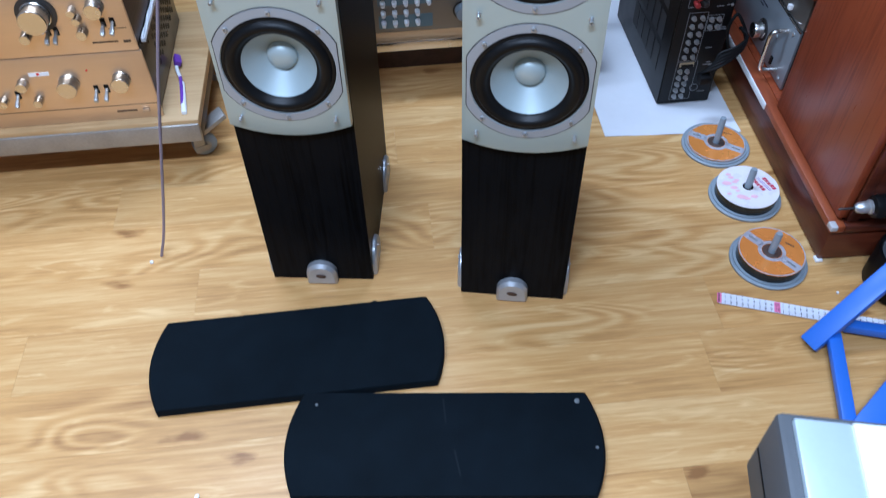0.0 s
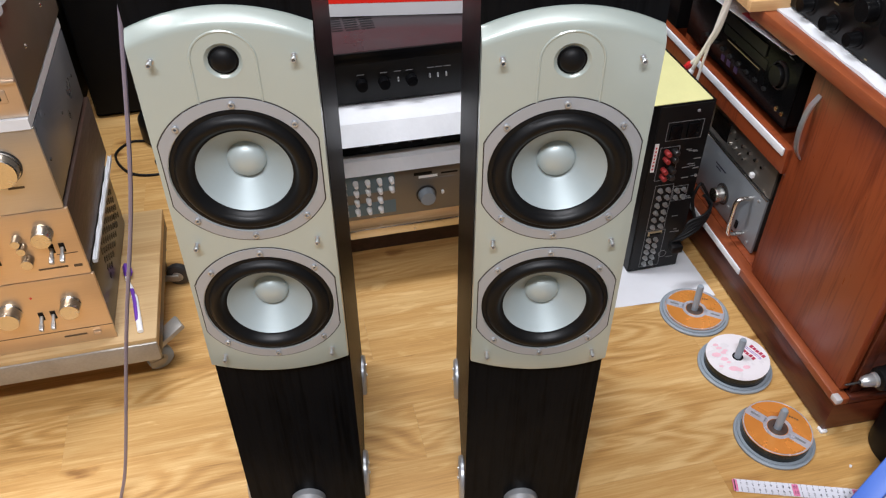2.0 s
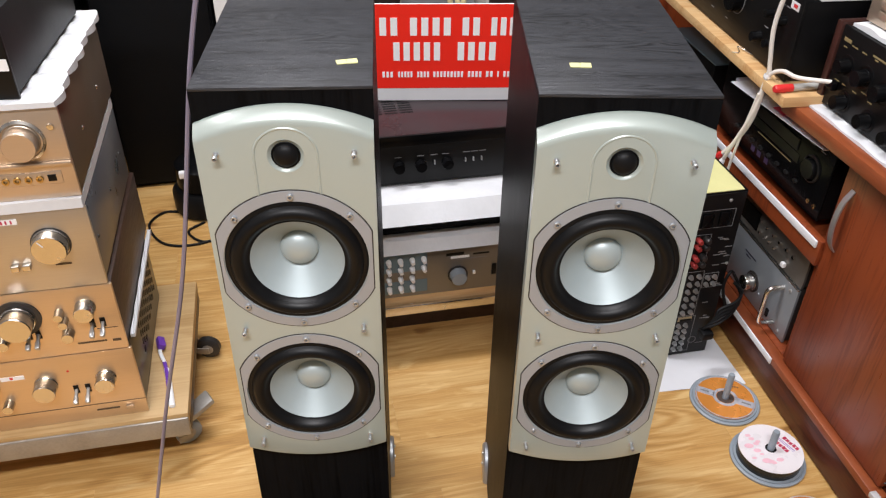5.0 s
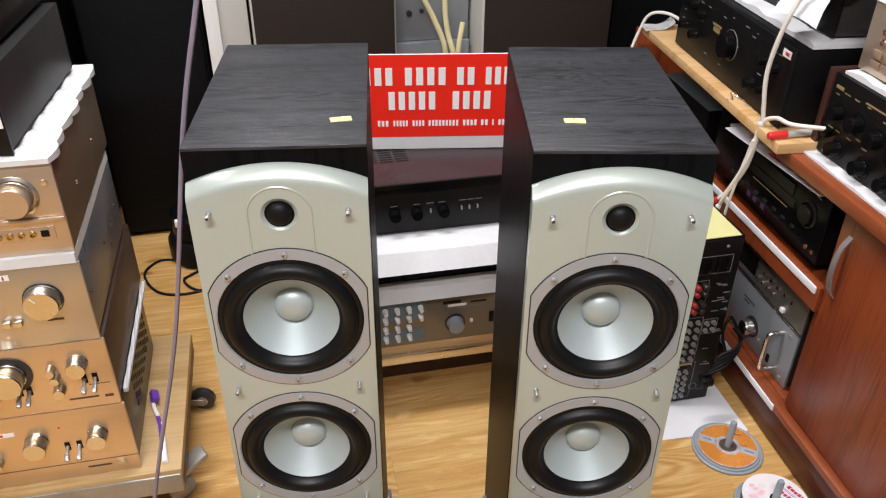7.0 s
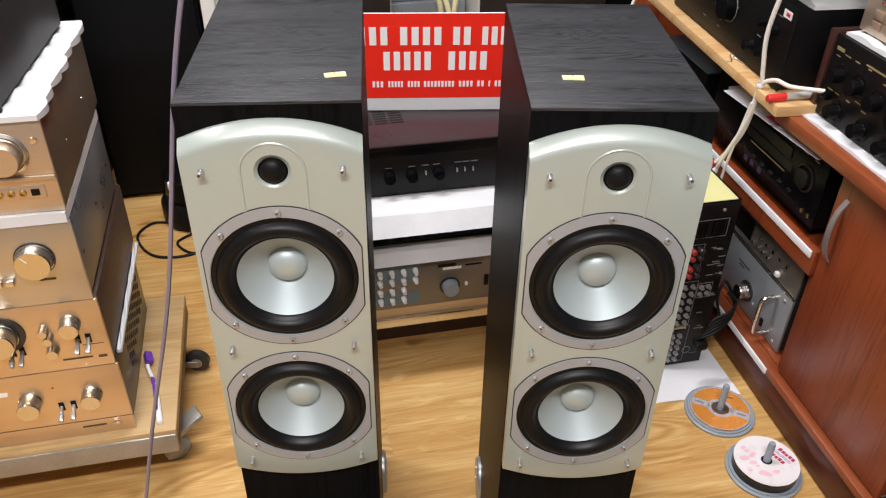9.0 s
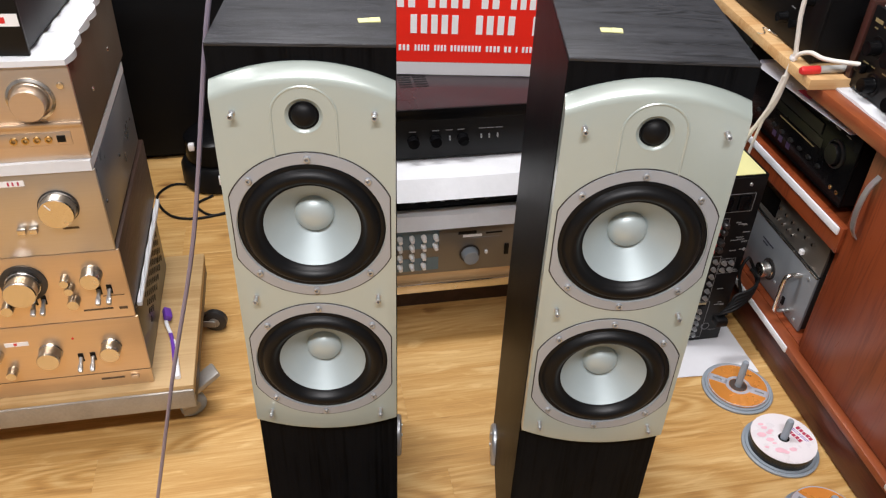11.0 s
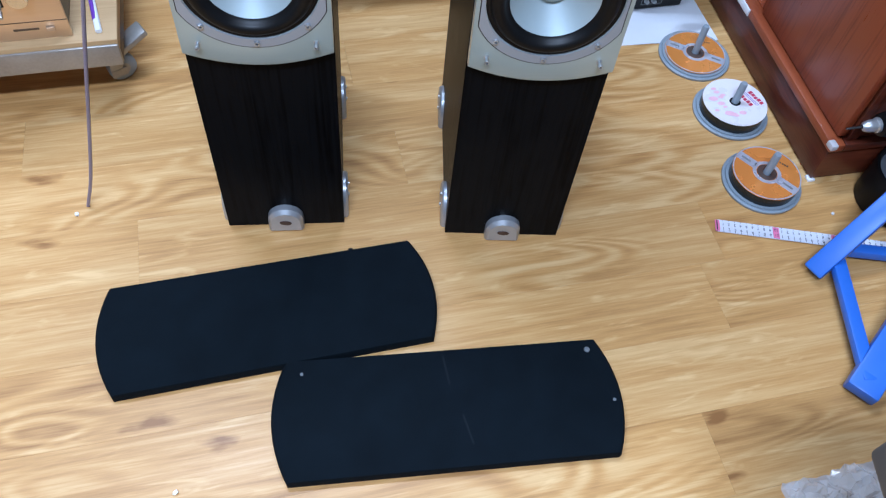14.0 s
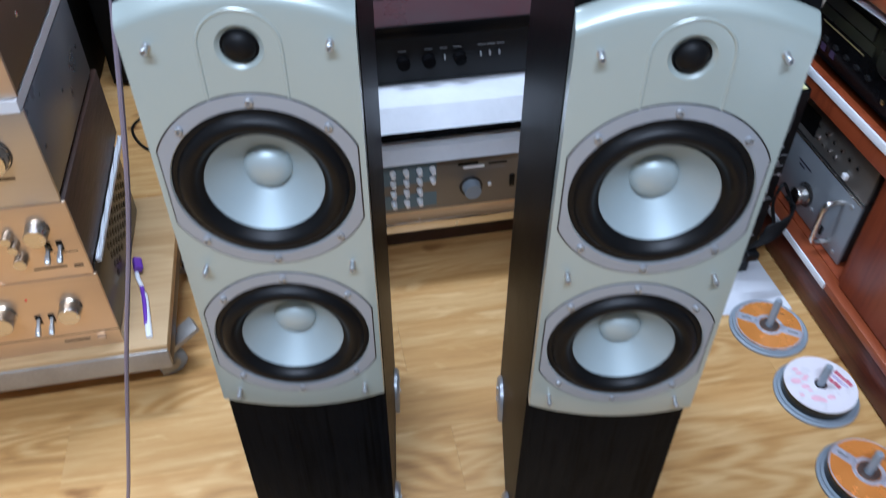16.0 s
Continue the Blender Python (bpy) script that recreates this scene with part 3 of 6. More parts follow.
def tower_speaker(m, label):
    s = thing("tower_speaker", m, label, "speaker", "pair of tower speakers")
    H, HW, D = 0.885, 0.0915, 0.312
    bm = bmesh.new()
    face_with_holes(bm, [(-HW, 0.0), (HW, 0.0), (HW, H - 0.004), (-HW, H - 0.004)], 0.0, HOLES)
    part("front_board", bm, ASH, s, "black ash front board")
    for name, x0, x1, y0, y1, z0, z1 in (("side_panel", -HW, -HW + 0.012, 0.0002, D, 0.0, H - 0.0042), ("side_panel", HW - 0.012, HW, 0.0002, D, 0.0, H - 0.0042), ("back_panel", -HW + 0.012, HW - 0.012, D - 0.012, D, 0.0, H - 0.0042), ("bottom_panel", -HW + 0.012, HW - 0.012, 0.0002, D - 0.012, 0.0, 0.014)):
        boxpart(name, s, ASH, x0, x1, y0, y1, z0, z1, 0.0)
    boxpart("top_panel", s, ASH_TOP_LIT, -HW, HW, -0.0004, D, H - 0.004, H, 0.0012, "worn black ash top, overhead light put into its colour")
    # sculpted front plate with arched top and bottom
    bm = bmesh.new()
    xs = [-HW + 0.0008 + (2 * HW - 0.0016) * k / 28 for k in range(29)]
    top = lambda x: 0.8470 + 0.0205 * (1 - (x / HW) ** 2)
    bot = lambda x: 0.3755 - 0.0195 * (1 - (x / HW) ** 2)
    rows = []
    lay = [(0.0, 0.0, 0.001), (0.0, 0.0, -0.0030), (0.0008, 0.0004, -0.0044), (0.0088, 0.002, -0.0124), (0.0110, 0.004, -0.0142), (0.0140, 0.006, -0.0155), (0.0175, 0.008, -0.016)]
    for drop, rise, y in lay:
        rows.append([bm.verts.new((x * (1 - 0.35 * rise), y, top(x) - drop)) for x in xs])
    mids = [bm.verts.new((x * (1 - 0.0028), -0.016, bot(x) + 0.006)) for x in xs]
    rows.append(mids)
    rows.append([bm.verts.new((x * (1 - 0.0012), -0.0145, bot(x) + 0.0018)) for x in xs])
    rows.append([bm.verts.new((x, -0.011, bot(x))) for x in xs])
    rows.append([bm.verts.new((x, 0.001, bot(x))) for x in xs])
    for n, (a, b) in enumerate(zip(rows, rows[1:])):
        if n == 6:
            face_with_holes(bm, None, -0.016, HOLES, a + list(reversed(b)))
            continue
        for k in range(28):
            bm.faces.new((a[k], a[k + 1], b[k + 1], b[k]))
    for e in (0, 28):
        col = [r[e] for r in rows]
        for k in range(1, len(col) - 2):
            bm.faces.new((col[0], col[k], col[k + 1]))
        bm.faces.new((col[0], col[-2], col[-1]))
    part("front_plate", bm, BAFFLE, s, "silver-grey painted front plate with arched ends", 30)
    # tweeter in its raised arch
    tw = thing_part("tweeter", s, pose(0, -0.016, 0.816))
    bm = bmesh.new()
    ring_o = [(0.0325 * math.cos(a), 0.0315 * math.sin(a)) for a in [math.pi * k / 24 for k in range(25)]]
    line = [(0.0325, -0.046)] + [(0.0325, -0.046 + 0.046 * k / 6) for k in range(1, 6)] + ring_o + [(-0.0325, -0.046 * k / 6) for k in range(1, 6)] + [(-0.0325, -0.046)]
    tube(bm, [(x, 0.0006, z) for x, z in line], 0.0016, 8, 1)
    part("arch_rim", bm, BAFFLE, tw, "fine raised arched rim")
    lathepart("waveguide", tw, BAFFLE, [(0.0198, 0.00005), (0.0192, 0.0002), (0.0184, -0.0002), (0.0174, -0.0010), (0.0160, -0.0022), (0.0142, -0.0032)], at_front(0, 0, 0), "dished silver waveguide", 40)
    lathepart("recess", tw, DOME, [(0.0152, -0.0024), (0.0146, -0.0014), (0.0139, -0.0016), (0.0130, -0.0026)], at_front(0, 0, 0), "black ring", 36)
    lathepart("dome", tw, DOME, [(0.0136, -0.0028)] + [(0.0133 * math.cos(a), -0.0028 + 0.0085 * math.sin(a)) for a in [math.pi / 2 * k / 8 for k in range(1, 8)]] + [(0, 0.0057)], at_front(0, 0, 0), "small black dome", 36)
    woofer(s, 0.682)
    woofer(s, 0.4815)
    for z in (0.819, 0.585, 0.394):
        for x in (-0.0698, 0.0698):
            lathepart("grille_peg", s, CHROME, [(0.0034, -0.0005), (0.0034, 0.0006), (0.0021, 0.0010), (0.0021, 0.0064), (0.0029, 0.0067), (0.0029, 0.0104), (0.0025, 0.0110), (0.0017, 0.0110), (0.0016, 0.0060), (0, 0.0060)], at_front(x, -0.016, z), "short metal peg", 14)
    # feet
    bm = bmesh.new()
    pts = [(-0.0275, 0.0)] + [(0.0275 * math.cos(a), 0.024 + 0.028 * math.sin(a)) for a in [math.pi - math.pi * k / 16 for k in range(17)]] + [(0.0275, 0.0)]
    prism(bm, pts, -0.016, 0.001, None, 0.006)
    f = part("front_foot", bm, FOOT, s, "grey metal front foot")
    bm = bmesh.new()
    lathe(bm, [(0, 0.0012), (0.009, 0.0012), (0.0095, 0.0006), (0.0095, -0.002)], pose(0, -0.016, 0.025, 0, 8, 0) @ Matrix.Diagonal((1, 1, 0.5, 1)) @ FRONT, 20)
    part("oval_badge", bm, DARK_VENEER, f, "dark oval badge")
    for y in (0.045, 0.262):
        side_foot(s, HW, y, 1)
        side_foot(s, -HW, y, -1)
    return s


left = tower_speaker(pose(0.0935, 0.001, 0, 0, 0, 1.3), "black ash tower speaker with a silver front")
left["label"] = "black ash tower speaker, silver front, a rod leaning on it"
right = copy_thing(left, pose(0.4395, -0.0225, 0, 0, 0, -2.4))
right["label"] = "black ash tower speaker with a silver front, beside the cabinet"

for x, y, rz in ((0.156, 0.063, 13), (0.402, 0.05, -2)):
    n = thing("sticky_note", pose(x, y, 0.8853, 0, 0, rz), "small pale yellow paper note stuck on a speaker top", "note", "notes on the speakers")
    boxpart("slip", n, YELLOW_PAPER, -0.0112, -0.0003, -0.0055, 0.0055, 0, 0.0008, 0, "")
    boxpart("slip", n, YELLOW_PAPER, 0.0001, 0.0112, -0.006, 0.0052, 0, 0.0011, 0, "", pose(0, 0, 0, 0, 0, -4))


# ---- grilles on the floor ----
def speaker_grille(m, label, back):
    g = thing("speaker_grille", m, label, "grille", "speaker grilles on the floor")
    L, W = 0.2275, 0.0885
    pts = [(-L, -W), (L, -W)] + [(L + 0.0205 * (1 - (2 * k / 12 - 1) ** 2), -W + 2 * W * k / 12) for k in range(1, 12)] + [(L, W), (-L, W)] + [(-L - 0.0205 * (1 - (2 * k / 12 - 1) ** 2), W - 2 * W * k / 12) for k in range(1, 12)]
    bm = bmesh.new()
    prism(bm, pts, -0.017, -0.0, pose(0, 0, 0, -90, 0, 0), 0.004)
    part("frame", bm, CLOTH, g, "frame under stretched black cloth")
    if back:
        for x, y in ((-0.205, 0.066), (0.212, 0.071), (0.235, -0.01)):
            lathepart("peg_socket", g, SOCKET_GREY, [(0, 0.0), (0.0045, 0.0), (0.0045, 0.002), (0.003, 0.003), (0, 0.003)], pose(x, y, 0.0165) @ Matrix.Scale(0.95 if 0 < x < 0.23 else 0.55, 4), "small pale socket", 14)
        for x, y, a in ((0.0, 0.055, 6), (0.02, -0.035, 12)):
            boxpart("scuff", g, DARK_PRINT, -0.0014, 0.0014, -0.022, 0.022, 0.0166, 0.0171, 0, "faint grey scuff", pose(x, y, 0, 0, 0, a))
    else:
        for x in (0.135,):
            boxpart("clip", g, BLACK, x - 0.004, x + 0.004, 0.087, 0.093, 0.004, 0.013, 0.001, "small black clip")
    return g


speaker_grille(pose(0.079, -0.172, 0.0005, 0, 0, 10.4), "black cloth speaker grille lying face up on the floor", False)
speaker_grille(pose(0.336, -0.328, 0.0005, 0, 0, 3.2), "black cloth speaker grille with peg sockets, lying on the floor", True)


# ---- disc spindles ----
def disc_spindle(m, label, stack, style, spin):
    s = thing("disc_spindle", m, label, "disc spindle", "disc spindles on the floor")
    lathepart("base", s, GREY_PLASTIC, [(0, 0), (0.0695, 0), (0.0705, 0.0015), (0.0705, 0.005), (0.0675, 0.0065), (0.065, 0.0055), (0.0645, 0.0085), (0.010, 0.0085), (0, 0.0085)], Matrix(), "blue-grey plastic base", 56)
    if stack > 0.003:
        lathepart("disc_column", s, DISC_EDGE, [(0.008, 0.0086), (0.0598, 0.0086), (0.0598, 0.0086 + stack), (0.008, 0.0086 + stack)], Matrix(), "dark stacked disc edges", 56)
    z = 0.0087 + stack
    top = lathepart("top_disc", s, ORANGE_DISC if style else WHITE_DISC, [(0.0075, z), (0.0600, z), (0.0600, z + 0.0012), (0.0075, z + 0.0012)], Matrix(), "orange and silver printed disc" if style else "white disc with pink print", 56)
    z += 0.0012
    if style:
        lathepart("hub_print", top, SILVER_DISC, [(0.0185, z), (0.0185, z + 0.0003), (0.025, z + 0.0003), (0.025, z)], Matrix(), "", 40)
        lathepart("rim_print", top, SILVER_DISC, [(0.0575, z), (0.0575, z + 0.0003), (0.0597, z + 0.0003), (0.0597, z)], Matrix(), "", 48)
        for sgn in (-1, 1):
            mm = pose(0, 0, z, 0, 0, spin)
            boxpart("band_print", top, SILVER_DISC, min(sgn * 0.023, sgn * 0.058), max(sgn * 0.023, sgn * 0.058), -0.009, 0.009, 0, 0.0003, 0, "", mm)
            boxpart("line_print", top, PRINT_GREY, min(sgn * 0.033, sgn * 0.051), max(sgn * 0.033, sgn * 0.051), -0.002, 0.002, 0.0003, 0.0006, 0, "", mm)
        for k in range(4):
            boxpart("word_print", top, BROWN_METAL, 0.010 + 0.0045 * k, 0.013 + 0.0045 * k, 0.034, 0.0375, 0, 0.0003, 0, "", pose(0, 0, z, 0, 0, spin + 190))
    else:
        rnd = random.Random(7)
        for k in range(13):
            a, r = rnd.uniform(2.2, 5.6), rnd.uniform(0.024, 0.05)
            br = rnd.uniform(0.003, 0.0075)
            lathepart("blossom_print", top, PINK, [(0, 0.0002 + 0.00003 * k), (br, 0.0002 + 0.00003 * k), (br, 0)], pose(r * math.cos(a), r * math.sin(a), z) @ Matrix.Diagonal((1.3, 0.8, 1, 1)), "", 9)
        for x, y, n, h in ((0.022, 0.006, 5, 0.0085), (0.0435, 0.010, 5, 0.0085)):
            for k in range(n):
                boxpart("word_print", top, CRIMSON, -0.0185 + 0.0075 * k, -0.0125 + 0.0075 * k, -h / 2 + 0.0006 * (k % 2), h / 2 - 0.0008 * (k % 3), 0, 0.0003, 0, "", pose(x, y, z, 0, 0, -62))
        for k in (-1, 1):
            boxpart("line_print", top, PURPLE, -0.020, 0.020, 0.0018 * k - 0.0005, 0.0018 * k + 0.0005, 0, 0.0003, 0, "", pose(0.0325, 0.008, z, 0, 0, -62))
    lathepart("hub", top, HUB_BROWN if style else BLACK, [(0.0075, z), (0.0075, z + 0.0004), (0.0175 if style else 0.0105, z + 0.0004), (0.0175 if style else 0.0105, z)], Matrix(), "clear dark hub", 36)
    bm = bmesh.new()
    lathe(bm, [(0, 0.004), (0.0067, 0.004), (0.0067, 0.074), (0.0055, 0.077), (0, 0.077)], Matrix(), 10)
    part("spindle_pin", bm, GREY_PLASTIC, s, "grey ribbed centre pin")
    return s


disc_spindle(pose(0.870, 0.402, 0, 0, 0, 0), "grey disc spindle with a few orange discs on the floor", 0.002, True, 152)
disc_spindle(pose(0.903, 0.250, 0, 0, 0, 0), "grey disc spindle with a stack under a white and pink disc", 0.020, False, 0)
disc_spindle(pose(0.915, 0.082, 0, 0, 0, 0), "grey disc spindle with a stack of orange discs", 0.019, True, 133)


# ---- tape measure ----
def text(parent, words, size, m, mat, name="number"):
    cu = bpy.data.curves.new(name, "FONT")
    cu.body, cu.size, cu.align_x, cu.align_y, cu.resolution_u = words, size, "CENTER", "CENTER", 2
    cu.extrude = 0.00005
    cu.materials.append(mat)
    ob = new(name, cu)
    ob.parent = parent
    ob.matrix_local = m
    return ob


tape = thing("tape_measure", pose(0.8105, -0.0115, 0.0012, 0, 0, -9.9), "white steel tape measure blade lying on the floor", "tape measure")
bm = bmesh.new()
prof = [(-0.0125, 0.0022), (-0.007, 0.0008), (0, 0.0003), (0.007, 0.0008), (0.0125, 0.0022)]
rows = [[bm.verts.new((x, y, z + d)) for y, z in prof] for d in (0.0, -0.0006) for x in [0.0 + 0.01 * k for k in range(33)]]
for k in range(32):
    for j in range(4):
        bm.faces.new((rows[k][j], rows[k + 1][j], rows[k + 1][j + 1], rows[k][j + 1]))
        bm.faces.new((rows[33 + k][j], rows[33 + k][j + 1], rows[34 + k][j + 1], rows[34 + k][j]))
part("blade", bm, TAPE_WHITE, tape, "white enamelled blade")
boxpart("end_hook", tape, DARK_METAL, -0.0015, 0.0, -0.010, 0.010, -0.001, 0.004, 0, "bent steel end hook")
for k in range(1, 31):
    ten = k % 10 == 0
    if ten or k == 1:
        boxpart("red_field", tape, MAGENTA, 0.01 * k - 0.0052 - (0.0085 if k == 1 else 0), 0.01 * k + (0.0052 if ten else -0.006), -0.0112, 0.0112, 0.0021, 0.0027, 0, "magenta field")
    for row, flip in ((-0.0052, 0), (0.0055, 180)):
        text(tape, str(k if ten else k % 10), 0.0078, pose(0.01 * k + 0.0005, row, 0.0029 if ten else 0.0012, 0, 0, flip), INK)
    for side in (-1, 1):
        boxpart("tick", tape, INK, 0.01 * k - 0.00025, 0.01 * k + 0.00025, min(side * 0.0095, side * 0.0122), max(side * 0.0095, side * 0.0122), 0.0024, 0.0027, 0)


# ---- rod against the speaker ----
bm = bmesh.new()
tube(bm, [(-0.224, 0.0395, 0.001), (-0.192, 0.0395, 0.1), (-0.117, 0.0395, 0.395), (-0.054, 0.0395, 0.628), (-0.0025, 0.0395, 0.886), (0.032, 0.0395, 1.018), (0.066, 0.0395, 1.15)], 0.0027, 8, 6)
single("leaning_rod", bm, ROD, Matrix(), "thin mauve-grey rod leaning on a speaker edge", "rod")


# ---- trolley with the amplifier stack ----
trolley = thing("trolley", ROOM @ pose(-0.131, 0.284, 0), "low wooden trolley with metal edge and swivel castors", "trolley")
boxpart("deck", trolley, DECK, -0.62, 0.0, 0.004, 0.392, 0.128, 0.150, 0.002, "pale wooden deck")
boxpart("front_rail", trolley, GALV, -0.62, -0.001, 0.0, 0.012, 0.098, 0.141, 0.003, "worn metal front rail")
boxpart("side_rail", trolley, DARK_VENEER, -0.012, -0.001, 0.012, 0.390, 0.098, 0.127, 0.002, "dark side rail")
boxpart("back_rail", trolley, GALV, -0.62, -0.012, 0.380, 0.391, 0.098, 0.127, 0.002)


def castor(x, y, turn, brake, trail=0.012):
    mm = pose(x, y, 0, 0, 0, turn)
    bm = bmesh.new()
    lathe(bm, [(0.0, -0.010), (0.020, -0.010), (0.0255, -0.006), (0.0255, 0.006), (0.020, 0.010), (0.0, 0.010)], mm @ pose(trail, 0, 0.0258) @ FRONT, 28)
    c = part("castor_wheel", bm, DARK_METAL if not brake else GREY_PLASTIC, trolley, "small hard castor wheel")
    lathepart("hub", c, GALV, [(0, 0.0115), (0.009, 0.0115), (0.012, 0.0100), (0.012, 0.0085)], mm @ pose(trail, 0, 0.0258) @ FRONT, "worn grey hub", 20)
    bm = bmesh.new()
    for s in (-1, 1):
        box(bm, -0.012, trail + 0.004, s * 0.0150 - 0.0015, s * 0.0150 + 0.0015, 0.018, 0.034, 0.001, mm)
        box(bm, -0.012, 0.010, s * 0.0150 - 0.0015, s * 0.0150 + 0.0015, 0.0342, 0.082, 0.001, mm)
    box(bm, -0.018, 0.020, -0.016, 0.016, 0.080, 0.099, 0.003, mm)
    part("fork", bm, GALV, c, "pressed metal fork")
    if brake:
        boxpart("brake_lever", c, GALV, -0.004, 0.056, -0.017, 0.017, -0.006, 0.006, 0.003, "worn metal brake lever", mm @ pose(0.016, 0, 0.064, 0, -24, 0))


castor(-0.034, 0.075, 25, True)
castor(-0.026, 0.325, -12, False, 0.036)
castor(-0.575, 0.030, 120, False)
castor(-0.575, 0.352, 80, False)


def amplifier(name, m, label, face, side, w, d, h, face_t=0.006, top=None, category="amplifier", body_in=0.006):
    """A box with a proud front plate; origin at the front's lower edge on the side that the label's stack shares, x runs to -w."""
    a = thing(name, m, label, category)
    boxpart("casing", a, side, -w + body_in, -body_in, face_t, d, 0.004, h - 0.003, 0.0015, "sheet metal casing")
    boxpart("front_panel", a, face, -w, 0, 0, face_t, 0.0, h, 0.0012, "front panel")
    for x in (-w + 0.05, -0.05):
        for y in (0.04, d - 0.04):
            lathepart("rubber_foot", a, RUBBER, [(0, -0.0), (0.012, -0.0), (0.013, 0.004), (0, 0.004)], pose(x, y, 0.0), "", 12)
    return a


def knob(a, x, z, r, d, mat=None, line=False, base=0.0):
    k = lathepart("knob", a, mat or KNOB, knob_profile(r, d), at_front(x, base, z), "turned metal knob" if mat is None else "", 32)
    if line:
        boxpart("pointer", k, DARK_METAL, x - 0.0006, x + 0.0006, base - d - 0.0004, base - d, z + r * 0.3, z + r * 0.85, 0, "")
    return k


def toggle(a, x, z, mat=None):
    bm = bmesh.new()
    box(bm, x - 0.0026, x + 0.0026, -0.020, 0.0, -0.0030, 0.0030, 0.0012, pose(0, 0, z, 24, 0, 0))
    box(bm, x - 0.0036, x + 0.0036, -0.027, -0.014, -0.0040, 0.0040, 0.0015, pose(0, 0, z, 24, 0, 0))
    t = part("toggle", bm, mat or CHROME, a, "bright metal toggle")
    boxpart("slot", t, BLACK, x - 0.0042, x + 0.0042, -0.0008, 0.0, z - 0.009, z + 0.009, 0.0, "dark slot")


def lettering(a, x0, x1, z, mat, h=0.003, y=0.0):
    barpart("lettering", a, mat, x0, x1, z - h / 2, z + h / 2, y)


SU, SV = -0.198, 0.306
a1 = amplifier("amplifier", ROOM @ pose(SU, SV, 0.150), "champagne-gold integrated amplifier at the foot of the stack", GOLD, OLIVE_METAL, 0.43, 0.33, 0.152)
for x, z, r, d in ((-0.052, 0.094, 0.0165, 0.024), (-0.147, 0.094, 0.0185, 0.026), (-0.228, 0.100, 0.0105, 0.018), (-0.213, 0.062, 0.0085, 0.017), (-0.275, 0.066, 0.0085, 0.017), (-0.300, 0.104, 0.0105, 0.018), (-0.36, 0.08, 0.014, 0.02)):
    knob(a1, x, z, r, d)
for x in (-0.085, -0.104, -0.247):
    toggle(a1, x, 0.075)
boxpart("groove", a1, BROWN_METAL, -0.43, 0.0, -0.0005, 0.001, 0.0335, 0.0347, 0, "dark groove")
lettering(a1, -0.083, -0.045, 0.0205, BROWN_METAL, 0.0035)
boxpart("power_button", a1, CHAMP, -0.034, -0.021, -0.005, 0.0, 0.017, 0.024, 0.001, "small push button")
boxpart("price_label", a1, WHITE, -0.212, -0.176, -0.0008, 0.0, 0.113, 0.121, 0, "pinkish paper label")
boxpart("label_mark", a1, RED_PLASTIC, -0.198, -0.193, -0.0012, -0.0008, 0.115, 0.120, 0, "")
lathepart("lamp", a1, RED_PLASTIC, [(0, 0.0015), (0.002, 0.001), (0.002, 0)], at_front(-0.108, 0, 0.118), "small red lamp", 10)
# open perforated side of the lowest amplifier
for k in range(13):
    for j in range(4):
        lathepart("vent_hole", a1, BLACK, [(0, 0.0005), (0.0062, 0.0005), (0.0062, -0.001)], pose(-0.0058, 0.11 + 0.0155 * k, 0.052 + 0.019 * j + 0.0095 * (k % 2), 0, 90, 0), "", 10)

a2 = amplifier("amplifier", ROOM @ pose(SU - 0.003, SV, 0.3035), "champagne-gold amplifier with a large volume knob in the stack", GOLD, DARK_VENEER, 0.43, 0.36, 0.134, body_in=0.002)
knob(a2, -0.047, 0.094, 0.0155, 0.024)
lathepart("volume_skirt", a2, DARK_METAL, [(0.034, 0), (0.034, 0.003), (0.026, 0.004)], at_front(-0.148, 0, 0.086), "dark skirt", 36)
knob(a2, -0.148, 0.086, 0.025, 0.028, None, False, -0.004)
for x, z, r in ((-0.087, 0.089, 0.0072), (-0.0835, 0.073, 0.0072), (-0.083, 0.046, 0.0095), (-0.18, 0.045, 0.0095), (-0.225, 0.09, 0.011), (-0.255, 0.05, 0.009), (-0.3, 0.085, 0.012)):
    knob(a2, x, z, r, 0.017)
for x, z in ((-0.044, 0.06), (-0.028, 0.06), (-0.128, 0.05), (-0.142, 0.05)):
    toggle(a2, x, z)
lettering(a2, -0.075, -0.03, 0.021, BROWN_METAL, 0.003)
lettering(a2, -0.021, -0.008, 0.02, BROWN_METAL, 0.005)
lettering(a2, -0.04, -0.008, 0.047, BROWN_METAL, 0.0012)

a3 = amplifier("amplifier", ROOM @ pose(SU - 0.007, SV, 0.4385), "silver-faced amplifier with a plain round volume knob", ALU, FILM_GREY, 0.42, 0.34, 0.1425, body_in=0.002)
# Dark ring drawn in place of the shadow round the volume knob.
lathepart("knob_shadow_ring", a3, DARK_METAL, [(0.0285, 0), (0.0285, 0.0015), (0.026, 0.0018)], at_front(-0.062, 0, 0.084), "dark ring painting the shadow behind the knob", 36)
knob(a3, -0.062, 0.084, 0.0262, 0.021, None, False)
boxpart("pointer", a3, WHITE, -0.0008, 0.0008, -0.0214, -0.021, 0.010, 0.021, 0, "", pose(-0.062, 0, 0.084, 0, -35, 0))
for x in (-0.104, -0.12, -0.24):
    boxpart("push_button", a3, KNOB, x - 0.006, x + 0.006, -0.010, 0, 0.045, 0.055, 0.0015, "square metal push button")
knob(a3, -0.165, 0.088, 0.012, 0.014)
boxpart("price_label", a3, WHITE, -0.131, -0.098, -0.0008, 0, 0.123, 0.132, 0, "paper label with red marks")
